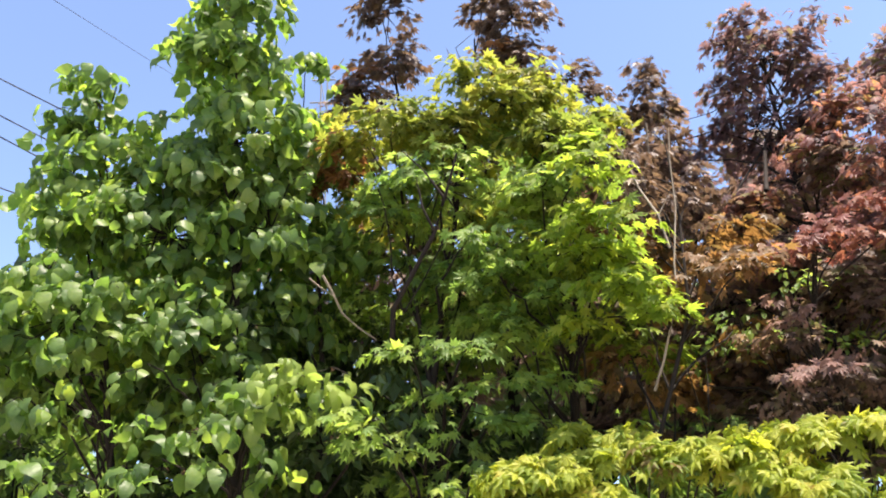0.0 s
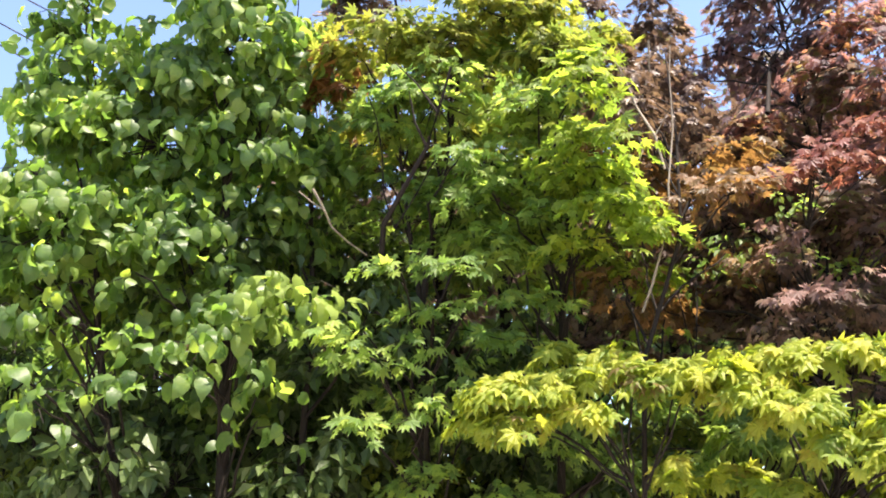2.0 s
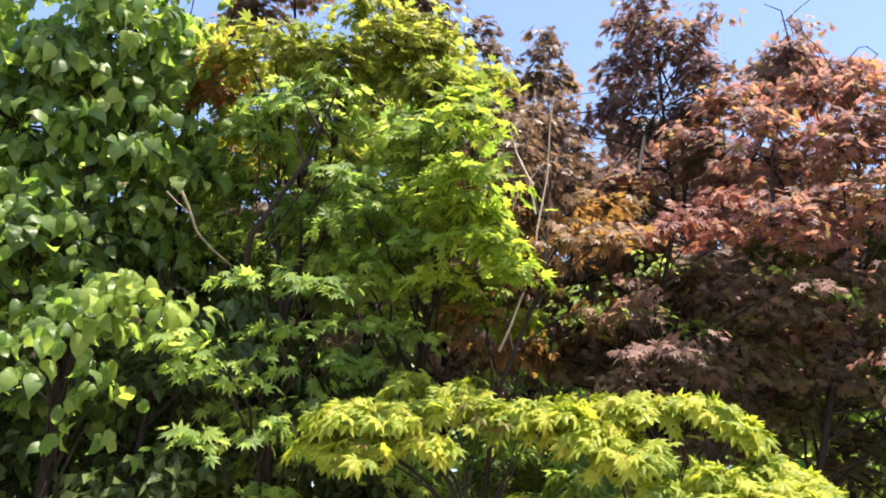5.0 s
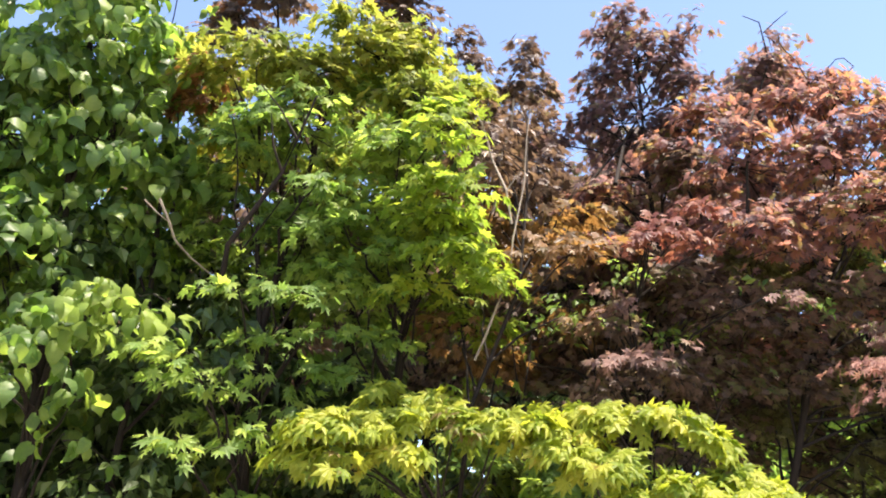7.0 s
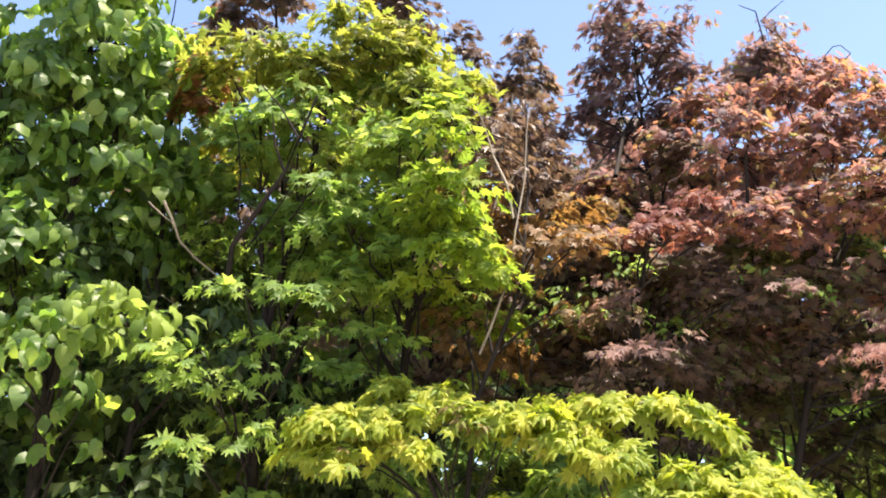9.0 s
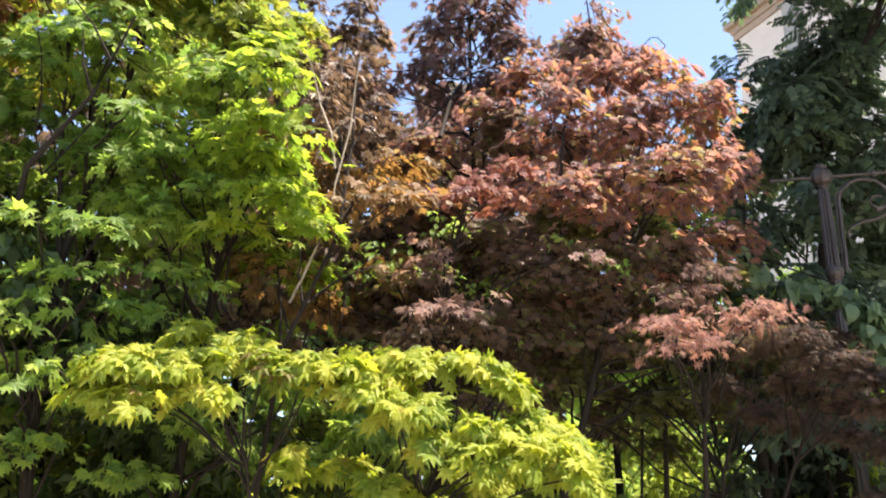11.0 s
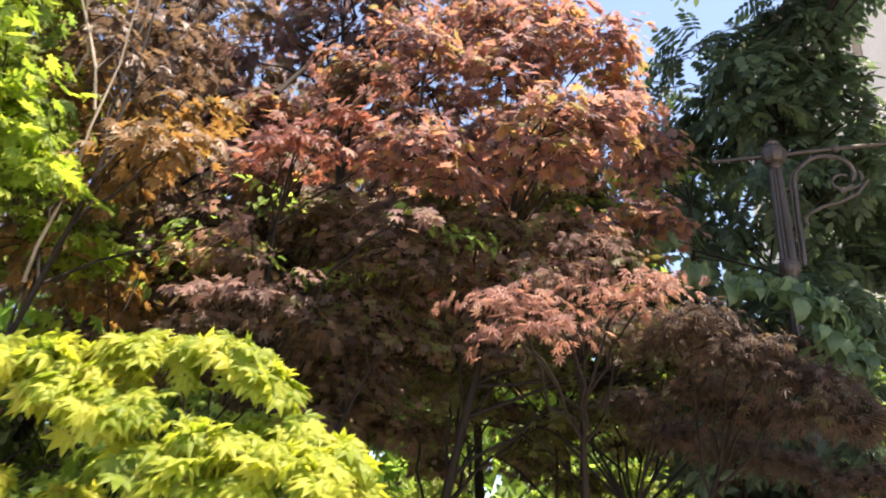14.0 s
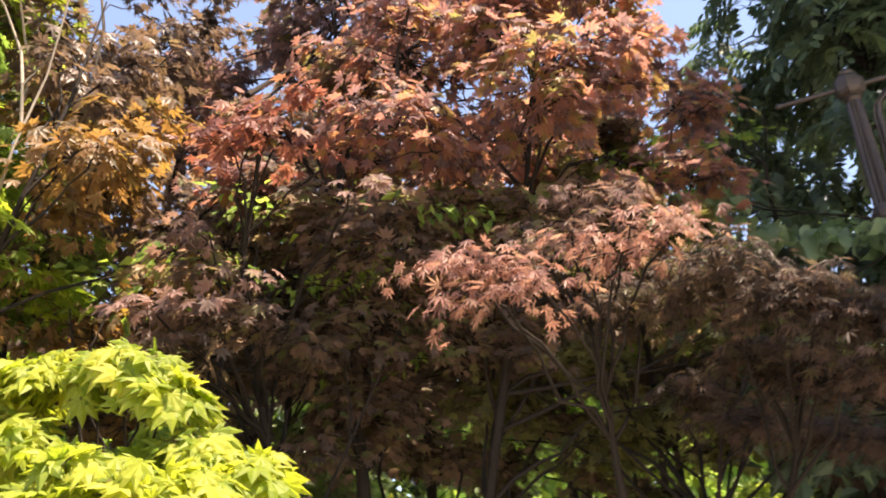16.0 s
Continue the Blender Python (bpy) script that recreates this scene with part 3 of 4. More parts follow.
OCHRE_ALL = [(0.94, 2.75, 2.80, 0.15), (1.03, 2.77, 2.94, 0.13), (1.01, 2.64, 2.72, 0.09), (0.69, 3.12, 2.56, 0.15), (0.92, 3.30, 2.50, 0.16), (1.18, 3.17, 2.67, 0.15), (0.73, 3.11, 3.17, 0.16), (0.85, 3.14, 2.99, 0.16), (0.77, 2.99, 2.78, 0.10)]
OCHRE_DULL = [(0.68, 3.04, 3.41, 0.20), (0.86, 3.21, 3.43, 0.21), (0.94, 3.30, 3.14, 0.12), (0.71, 3.52, 2.84, 0.19), (1.00, 3.36, 3.62, 0.18), (0.93, 3.59, 3.04, 0.15), (0.87, 2.87, 3.06, 0.13), (0.79, 2.93, 3.20, 0.13), (0.97, 2.99, 3.22, 0.12)]
PURPLE_SPIRE = [(1.50, 3.24, 4.24, 0.15), (1.63, 3.30, 4.08, 0.24), (1.47, 3.43, 4.01, 0.16), (1.82, 3.29, 3.97, 0.13), (1.82, 3.12, 4.19, 0.06), (1.54, 3.42, 3.78, 0.22), (1.77, 3.34, 3.74, 0.17), (2.11, 3.11, 3.99, 0.13), (2.09, 3.20, 3.89, 0.16), (2.16, 2.99, 4.10, 0.05), (1.99, 3.20, 3.78, 0.13), (1.25, 3.59, 3.68, 0.16), (1.10, 3.68, 3.81, 0.12), (1.16, 3.61, 3.49, 0.20)]
PURPLE_MID = [(2.18, 2.67, 3.55, 0.17), (2.31, 2.55, 3.36, 0.20), (2.03, 2.69, 3.28, 0.22), (1.79, 2.84, 3.28, 0.21), (1.61, 3.10, 3.45, 0.16), (1.74, 2.69, 2.91, 0.20), (2.09, 2.54, 2.98, 0.23), (2.33, 2.54, 3.12, 0.17), (1.39, 3.29, 3.28, 0.18), (1.33, 3.12, 2.94, 0.14), (1.80, 3.12, 3.66, 0.16), (2.05, 2.87, 3.61, 0.16), (2.36, 3.40, 4.16, 0.20), (2.58, 3.34, 4.12, 0.17), (2.18, 3.41, 3.90, 0.16), (1.82, 3.49, 3.75, 0.16)]
PURPLE_RED = [(1.38, 2.71, 2.90, 0.07), (1.48, 2.68, 2.96, 0.07), (1.30, 2.72, 2.83, 0.06), (1.45, 2.69, 2.85, 0.06)]
PURPLE_LOW = [(1.27, 2.94, 2.57, 0.11), (1.37, 2.84, 2.40, 0.13), (1.75, 2.90, 2.68, 0.22), (2.03, 2.82, 2.75, 0.17), (1.75, 3.09, 2.51, 0.22), (2.07, 3.02, 2.48, 0.17), (2.28, 2.77, 2.77, 0.15), (1.17, 2.84, 2.31, 0.09), (1.58, 3.07, 2.81, 0.14), (2.10, 3.85, 3.04, 0.22), (1.79, 3.87, 2.85, 0.19), (2.47, 3.79, 2.92, 0.19), (2.64, 3.31, 3.25, 0.23), (1.52, 3.69, 2.83, 0.13), (1.28, 3.44, 2.66, 0.11), (1.74, 3.82, 3.23, 0.17)]
PINK_TOP = [(1.81, 2.24, 2.29, 0.06), (1.87, 2.22, 2.28, 0.05), (1.94, 2.19, 2.24, 0.05), (1.83, 2.21, 2.21, 0.04), (2.05, 2.21, 2.35, 0.04), (2.15, 2.19, 2.38, 0.05), (2.23, 2.20, 2.38, 0.04), (2.12, 2.18, 2.31, 0.04)]
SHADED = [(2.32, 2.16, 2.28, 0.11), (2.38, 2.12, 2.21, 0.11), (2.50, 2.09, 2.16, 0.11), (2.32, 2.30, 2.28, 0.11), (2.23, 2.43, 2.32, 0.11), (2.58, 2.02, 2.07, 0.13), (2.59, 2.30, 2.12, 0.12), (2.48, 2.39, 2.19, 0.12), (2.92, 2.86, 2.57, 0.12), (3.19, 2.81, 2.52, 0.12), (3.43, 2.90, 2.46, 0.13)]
DARK_TOP = [(3.50, 3.49, 4.32, 0.15), (3.77, 3.35, 4.41, 0.23), (3.91, 3.13, 4.65, 0.31), (4.10, 3.13, 4.64, 0.18), (3.96, 3.33, 4.26, 0.31), (3.70, 3.54, 4.10, 0.21), (3.56, 3.64, 3.93, 0.16), (3.92, 3.65, 3.92, 0.28), (4.20, 3.49, 4.00, 0.20), (4.43, 3.44, 3.77, 0.28), (4.18, 3.61, 3.66, 0.25), (3.68, 3.74, 3.65, 0.18), (3.84, 3.72, 3.49, 0.18), (4.39, 3.57, 3.40, 0.25), (3.55, 3.86, 3.82, 0.12), (3.39, 3.84, 4.01, 0.15), (3.36, 3.97, 3.86, 0.15), (3.46, 3.75, 4.25, 0.13), (3.58, 3.40, 2.85, 0.18), (3.84, 3.12, 2.83, 0.25), (3.72, 3.32, 3.03, 0.22), (3.40, 3.55, 3.05, 0.16), (3.32, 3.55, 3.27, 0.15), (3.34, 3.45, 2.85, 0.15), (3.27, 3.62, 2.80, 0.15), (3.95, 3.13, 3.94, 0.16), (4.12, 3.03, 3.83, 0.16), (3.99, 3.10, 3.72, 0.14), (3.87, 3.19, 4.17, 0.16), (3.92, 3.13, 4.35, 0.17), (3.64, 3.16, 3.89, 0.17), (3.60, 3.15, 3.49, 0.15), (3.53, 3.14, 4.06, 0.15), (4.14, 3.04, 3.57, 0.15), (3.78, 3.39, 3.83, 0.12)]
NEAR_SPRAYS = [(2.75, 3.38, 3.25, 0.07), (2.86, 3.26, 3.13, 0.07), (2.95, 3.15, 3.01, 0.07), (3.03, 3.02, 2.90, 0.06), (3.11, 2.82, 2.79, 0.07), (3.16, 2.72, 2.71, 0.07), (3.19, 2.65, 2.62, 0.07), (3.23, 2.60, 2.53, 0.07), (3.27, 2.59, 2.46, 0.05)]
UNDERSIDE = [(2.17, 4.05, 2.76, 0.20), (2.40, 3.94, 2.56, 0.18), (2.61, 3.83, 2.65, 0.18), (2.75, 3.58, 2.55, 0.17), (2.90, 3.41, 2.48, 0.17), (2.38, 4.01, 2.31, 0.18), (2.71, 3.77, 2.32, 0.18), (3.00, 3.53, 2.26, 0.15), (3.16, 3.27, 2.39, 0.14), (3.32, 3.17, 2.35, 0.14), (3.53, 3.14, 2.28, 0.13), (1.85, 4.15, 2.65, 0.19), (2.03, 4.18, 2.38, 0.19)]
PURPLE_BASE = [(0.73, 3.67, 2.74, 0.17), (1.11, 3.56, 2.76, 0.22), (0.88, 3.69, 2.55, 0.17), (1.28, 3.46, 2.52, 0.19), (1.47, 3.25, 2.57, 0.20), (1.56, 3.14, 2.77, 0.22), (1.61, 3.11, 2.41, 0.19), (1.26, 3.46, 2.90, 0.21), (1.42, 3.24, 2.99, 0.20), (1.09, 3.53, 2.53, 0.18), (1.40, 3.34, 3.31, 0.21), (1.71, 3.14, 3.38, 0.19)]
# clumps out of view, added overhead to shade the lamp post and brown sprays
SHADE_OVERHANG = [(3.10, 1.00, 4.50, 0.40), (3.60, 0.70, 4.60, 0.45), (3.90, 1.30, 4.50, 0.45), (3.30, 1.60, 4.70, 0.35), (4.20, 2.10, 4.40, 0.45), (3.30, 1.95, 4.85, 0.33), (3.45, 2.35, 4.95, 0.40), (3.75, 2.70, 5.05, 0.40), (3.40, 2.95, 5.15, 0.35), (4.10, 2.90, 5.20, 0.45), (3.15, 2.50, 5.00, 0.26)]
SAPLING = [(1.15, 3.09, 2.75, 0.09), (1.37, 3.04, 2.79, 0.09), (1.23, 3.05, 2.61, 0.07), (1.68, 2.95, 2.66, 0.09), (1.84, 2.72, 2.70, 0.09), (1.02, 3.13, 2.58, 0.08), (1.51, 3.06, 2.58, 0.08), (1.18, 3.62, 2.75, 0.09), (1.65, 3.63, 2.95, 0.09), (2.05, 3.71, 2.86, 0.08), (1.86, 3.66, 2.82, 0.08), (2.90, 3.42, 3.26, 0.10), (3.22, 3.46, 3.53, 0.09)]
PURPLE_FRONT = [(1.70, 3.71, 2.59, 0.12), (1.96, 3.70, 2.49, 0.12), (2.17, 3.52, 2.55, 0.12), (2.39, 3.51, 2.34, 0.13), (2.09, 3.63, 2.24, 0.13), (1.82, 3.77, 2.32, 0.12), (1.58, 3.62, 2.73, 0.11), (1.94, 3.68, 2.71, 0.11)]
GREEN_DEEP = [(-0.08, 3.27, 2.16, 0.14), (0.16, 3.29, 2.04, 0.14), (0.43, 3.18, 1.97, 0.14), (-0.03, 3.21, 1.87, 0.14), (0.29, 3.21, 1.79, 0.14), (0.62, 3.16, 1.88, 0.12), (0.44, 3.34, 2.23, 0.11), (0.83, 3.20, 2.11, 0.11), (0.91, 3.10, 1.90, 0.12), (-0.21, 3.73, 2.80, 0.12), (-0.35, 3.76, 2.65, 0.12), (-0.12, 3.78, 2.65, 0.12)]
PURPLE_BACK = [(2.41, 2.94, 2.76, 0.14), (2.56, 2.82, 2.73, 0.14), (3.05, 3.55, 3.25, 0.12), (2.53, 2.92, 2.54, 0.14), (2.71, 2.79, 2.43, 0.14), (2.35, 3.09, 2.43, 0.14), (2.65, 3.03, 2.27, 0.15), (2.89, 2.78, 2.38, 0.16), (2.46, 3.19, 2.23, 0.15), (2.11, 3.28, 2.36, 0.16), (2.18, 3.14, 2.68, 0.14), (2.06, 3.31, 3.05, 0.16), (2.35, 3.13, 3.04, 0.16), (1.77, 4.31, 3.79, 0.17)]
DUSTY_SPRAYS = [(1.26, 2.73, 2.39, 0.09), (1.16, 2.72, 2.36, 0.07), (1.36, 2.70, 2.44, 0.06), (1.27, 2.80, 2.60, 0.07), (1.20, 2.84, 2.66, 0.06), (1.60, 2.42, 2.55, 0.04)]
TAN_SPRAYS = [(2.05, 2.44, 2.50, 0.06), (2.02, 2.42, 2.43, 0.05), (2.21, 2.42, 2.57, 0.06), (2.15, 2.40, 2.49, 0.05), (2.12, 2.43, 2.57, 0.05)]
SAPLING_BEHIND = [(2.52, 3.22, 3.06, 0.09), (2.61, 3.17, 3.00, 0.10), (2.75, 3.15, 3.10, 0.09), (2.68, 3.15, 2.92, 0.09), (2.52, 3.27, 2.93, 0.07), (2.84, 3.15, 3.22, 0.08), (2.62, 3.21, 3.17, 0.07), (2.98, 3.22, 3.13, 0.07)]
CABLES = [((-6.13, 10.01, 9.30), (-2.42, 17.99, 10.36)), ((-6.18, 10.30, 8.86), (-2.41, 17.99, 9.29)), ((-6.21, 10.46, 8.60), (-2.40, 17.99, 8.68)), ((-6.27, 10.83, 7.96), (-2.40, 17.99, 8.84)), ((-5.91, 9.07, 10.53), (-2.46, 17.99, 12.29))]
BARE = [("heart_leaved_tree", [(-0.44, 2.89, 2.87, 0.0055), (-0.41, 2.92, 2.82, 0.0049), (-0.38, 3.00, 2.76, 0.0043), (-0.33, 3.07, 2.73, 0.0036), (-0.26, 3.15, 2.70, 0.0030)]),
        ("heart_leaved_tree", [(-0.49, 2.89, 2.86, 0.0030), (-0.45, 2.91, 2.83, 0.0025), (-0.40, 2.93, 2.80, 0.0020)]),
        ("green_maple", [(-0.15, 3.08, 2.78, 0.0035), (-0.19, 3.02, 2.91, 0.0033), (-0.19, 2.96, 3.03, 0.0030), (-0.21, 2.90, 3.16, 0.0027), (-0.23, 2.86, 3.21, 0.0025)]),
        ("green_maple", [(-0.15, 3.08, 2.78, 0.0040), (-0.06, 3.03, 2.91, 0.0033), (-0.00, 2.99, 3.01, 0.0027), (0.04, 2.95, 3.08, 0.0020)]),
        ("ochre_maple", [(0.71, 2.84, 2.37, 0.0055), (0.73, 2.76, 2.44, 0.0050), (0.76, 2.73, 2.54, 0.0045), (0.79, 2.68, 2.63, 0.0040), (0.80, 2.68, 2.77, 0.0035), (0.84, 2.68, 2.99, 0.0030), (0.85, 2.68, 3.19, 0.0025), (0.86, 2.66, 3.31, 0.0020)])]
BARE += [("ochre_maple", [(0.80, 2.70, 2.84, 0.0050), (0.78, 2.70, 2.97, 0.0040), (0.84, 2.69, 3.07, 0.0030)]),
        ("ochre_maple", [(0.78, 2.70, 2.97, 0.0050), (0.74, 2.75, 3.11, 0.0040), (0.69, 2.70, 3.22, 0.0030), (0.65, 2.68, 3.28, 0.0020)]),
        ("purple_maple", [(1.76, 2.86, 3.27, 0.0080), (1.89, 2.91, 3.48, 0.0065), (2.15, 3.07, 4.01, 0.0049), (2.07, 2.99, 4.16, 0.0033), (2.00, 3.01, 4.20, 0.0018)]),
        ("purple_maple", [(2.10, 3.01, 4.12, 0.0030), (2.13, 2.96, 4.15, 0.0023), (2.17, 2.91, 4.18, 0.0015)]),
        ("purple_maple", [(1.47, 3.45, 3.97, 0.0030), (1.38, 3.51, 3.94, 0.0023), (1.27, 3.55, 3.93, 0.0015)])]
BARE += [("purple_maple", [(1.32, 2.99, 3.21, 0.0100), (1.50, 3.29, 3.61, 0.0080), (1.65, 3.32, 3.87, 0.0060), (1.58, 3.32, 4.09, 0.0040)]),
        ("purple_maple", [(1.96, 3.42, 3.25, 0.0090), (1.87, 3.43, 3.47, 0.0073), (1.93, 3.40, 3.58, 0.0057), (2.03, 3.35, 3.70, 0.0040)]),
        ("purple_maple", [(2.34, 3.38, 3.13, 0.0110), (2.42, 3.29, 3.33, 0.0087), (2.58, 3.22, 3.43, 0.0063), (2.73, 3.14, 3.62, 0.0040)]),
        ("bronze_maple", [(0.16, 3.73, 4.32, 0.0040), (0.17, 3.66, 4.41, 0.0032), (0.14, 3.61, 4.47, 0.0023), (0.23, 3.56, 4.52, 0.0015)]),
        ("bronze_maple", [(0.17, 3.66, 4.41, 0.0030), (0.11, 3.64, 4.44, 0.0023), (0.09, 3.61, 4.47, 0.0015)])]
BARE += [("ochre_maple", [(0.70, 3.19, 2.81, 0.0090), (0.77, 3.15, 2.93, 0.0080), (0.83, 3.07, 3.09, 0.0070), (0.83, 3.10, 3.24, 0.0060), (0.87, 2.98, 3.41, 0.0050), (0.86, 2.91, 3.50, 0.0040)]),
        ("ochre_maple", [(0.69, 2.95, 3.04, 0.0060), (0.73, 2.89, 3.14, 0.0050), (0.71, 2.83, 3.22, 0.0040), (0.70, 2.76, 3.30, 0.0030)])]
DARK_BOUGHS = [("green_maple", [(-0.19, 2.94, 2.58, 0.0120), (-0.18, 2.86, 2.71, 0.0104), (-0.09, 2.78, 2.84, 0.0088), (-0.02, 2.73, 2.95, 0.0072), (0.02, 2.68, 3.06, 0.0056), (0.07, 2.64, 3.22, 0.0040)]),
         ("green_maple", [(-0.02, 2.73, 2.95, 0.0060), (-0.06, 2.69, 3.03, 0.0040), (-0.08, 2.68, 3.15, 0.0020)]),
         ("green_maple", [(0.02, 2.68, 3.06, 0.0050), (-0.05, 2.67, 3.17, 0.0035), (-0.13, 2.67, 3.26, 0.0020)]),
         ("purple_maple", [(1.76, 2.78, 2.94, 0.0090), (1.75, 2.72, 3.08, 0.0073), (1.75, 2.71, 3.20, 0.0057), (1.78, 2.68, 3.34, 0.0040)]),
         ("purple_maple", [(1.31, 3.28, 3.35, 0.0060), (1.49, 3.31, 3.59, 0.0047), (1.63, 3.25, 3.78, 0.0033), (1.56, 3.28, 4.06, 0.0020)])]
SAPLING_BOUGH = [(2.71, 3.45, 3.26, 0.0080), (2.86, 3.24, 3.17, 0.0065), (3.02, 3.01, 2.94, 0.0050), (3.15, 2.70, 2.75, 0.0035), (3.23, 2.58, 2.57, 0.0020)]


grow("heart_leaved_tree", "tall bushy tree with drooping heart-shaped green leaves", "tree", (-0.75, 3.35, 0),
     [[(-0.75, 3.35, -0.05, 0.06), (-0.77, 3.33, 1.0, 0.05), (-0.80, 3.25, 2.2, 0.038), (-0.84, 3.1, 3.4, 0.02), (-0.85, 2.95, 4.2, 0.008)],
      [(-0.9, 3.4, -0.05, 0.045), (-1.05, 3.35, 1.2, 0.035), (-1.3, 3.25, 2.4, 0.024), (-1.42, 3.1, 3.6, 0.008)],
      [(-0.6, 3.4, -0.05, 0.04), (-0.55, 3.4, 1.3, 0.03), (-0.5, 3.4, 2.6, 0.02), (-0.55, 3.3, 3.7, 0.008)]],
     [(HEART_TOP, HEART), (HEART_MID, HEART), (HEART_LOW, HEART, 0.32, 0.0, 0), (HEART_FLUSH, FLUSH, 0.9, 0.0, 1)],
     HEARTED, dict(HEART_STYLE, hang=1.7, lean=0.8), 0.068, 0.15, 580, 11, back=0.9, girth=0.6)

grow("green_maple", "green maple with layered sprays, yellower at the top", "tree", (0.1, 3.45, 0),
     [[(0.1, 3.45, -0.05, 0.055), (0.02, 3.4, 1.0, 0.048), (-0.05, 3.35, 2.0, 0.04), (-0.05, 3.3, 2.55, 0.03), (0.05, 3.2, 3.1, 0.02), (0.16, 3.05, 3.7, 0.007)],
      [(-0.05, 3.3, 2.5, 0.022), (-0.12, 3.2, 3.0, 0.014), (-0.16, 3.1, 3.5, 0.006)],
      [(0.45, 3.5, -0.05, 0.04), (0.45, 3.4, 1.5, 0.034), (0.5, 3.2, 2.6, 0.022), (0.45, 3.05, 3.5, 0.008)]],
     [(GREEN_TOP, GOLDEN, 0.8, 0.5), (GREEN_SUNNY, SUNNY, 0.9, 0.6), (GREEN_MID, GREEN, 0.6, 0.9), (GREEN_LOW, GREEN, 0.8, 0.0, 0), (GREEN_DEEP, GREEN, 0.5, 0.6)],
     MAPLE, dict(MAPLE_STYLE, flat=0.75, loose=0.42), 0.046, 0.15, 900, 12, back=0.9, girth=0.55)

grow("low_maple", "low spreading maple with bright yellow-green leaves", "tree", (0.85, 2.95, 0),
     [[(0.85, 2.95, -0.05, 0.04), (0.85, 2.9, 0.6, 0.034), (0.75, 2.8, 1.2, 0.026), (0.6, 2.75, 1.8, 0.010)],
      [(0.85, 2.9, 0.6, 0.03), (1.0, 2.75, 1.2, 0.022), (1.15, 2.55, 1.8, 0.010)],
      [(0.85, 2.95, 0.3, 0.03), (0.95, 2.9, 1.1, 0.022), (1.0, 2.8, 1.9, 0.008)]],
     # left and rear low clumps take darker GREEN to stand for shade under the fans
     [(BUSH_FAR, LIME), (BUSH_TOP, LIME), ([c for c in BUSH_LOW if c[0] > 0.7 and c[1] < 2.85], LIME, 0.6, 0.0), ([c for c in BUSH_LOW if c[0] <= 0.7 or c[1] >= 2.85], GREEN, 0.6, 0.0)],
     KEELED, dict(MAPLE_STYLE, leaves=(8, 14), hang=1.15, loose=0.46, droop=0.8, lean=0.7, flat=0.6, lobes=1), 0.055, 0.09, 1350, 13, back=0.0, girth=0.5)

grow("bronze_maple", "tall bronze-leaved maple rising behind the green one", "tree", (0.45, 4.6, 0),
     [[(0.45, 4.6, -0.05, 0.07), (0.42, 4.5, 1.5, 0.055), (0.35, 4.2, 3.0, 0.035), (0.25, 3.9, 4.0, 0.018), (0.25, 3.7, 4.6, 0.006)],
      [(0.42, 4.5, 1.5, 0.04), (0.0, 4.2, 3.0, 0.025), (-0.2, 3.75, 4.5, 0.006)],
      [(0.42, 4.5, 1.5, 0.04), (0.9, 4.2, 3.0, 0.025), (1.05, 3.9, 4.2, 0.006)]],
     [(BRONZE_TOP, BRONZE, 0.8, 0.5), (RUST_SPRAYS, RUST, 0.9, 0.3), (BRONZE_DEEP, UMBER, 1.0, 0.5)],
     MAPLE, MAPLE_STYLE, 0.046, 0.14, 800, 14, singles=120)

grow("ochre_maple", "slender pale-stemmed maple with ochre and orange leaves", "tree", (0.7, 3.05, 0),
     [[(0.62, 3.1, -0.05, 0.018), (0.64, 3.0, 1.2, 0.014), (0.70, 2.85, 2.2, 0.011), (0.83, 2.70, 2.60, 0.009), (0.88, 2.78, 3.0, 0.007), (0.90, 2.85, 3.4, 0.003)]],
     [(OCHRE_ALL, OCHRE, 0.65, 0.6), (OCHRE_DULL, BRONZE, 0.65, 0.6)],
     MAPLE, MAPLE_STYLE, 0.043, 0.14, 680, 15)

grow("purple_maple", "large purple maple with reddish young shoots", "tree", (1.85, 3.5, 0),
     [[(1.85, 3.5, -0.05, 0.085), (1.85, 3.45, 0.9, 0.07), (1.75, 3.35, 1.9, 0.05), (1.65, 3.3, 2.8, 0.034), (1.6, 3.3, 3.6, 0.018), (1.58, 3.28, 4.2, 0.006)],
      [(1.85, 3.45, 0.9, 0.05), (2.05, 3.2, 1.9, 0.038), (2.15, 2.95, 2.7, 0.024), (2.2, 2.75, 3.4, 0.007)],
      [(1.85, 3.45, 0.9, 0.045), (1.5, 3.2, 1.9, 0.034), (1.35, 2.95, 2.6, 0.016), (1.38, 2.8, 2.95, 0.006)]],
     [(PURPLE_SPIRE, PURPLE, 0.95, 0.3), (PURPLE_MID, CRIMSON, 0.8, 0.7), (PURPLE_RED, RED, 0.3, 0.0), (PURPLE_LOW, UMBER, 0.9, 0.7), (PURPLE_BASE, UMBER, 0.75, 0.7), (PURPLE_FRONT, UMBER, 0.8, 0.7), (PURPLE_BACK, OLIVE, 0.8, 0.7), (DUSTY_SPRAYS, DUSTY, 0.7, 0.0, 0)],
     MAPLE, dict(MAPLE_STYLE, flat=0.8), 0.038, 0.13, 1150, 16, back=0.9, girth=0.45)

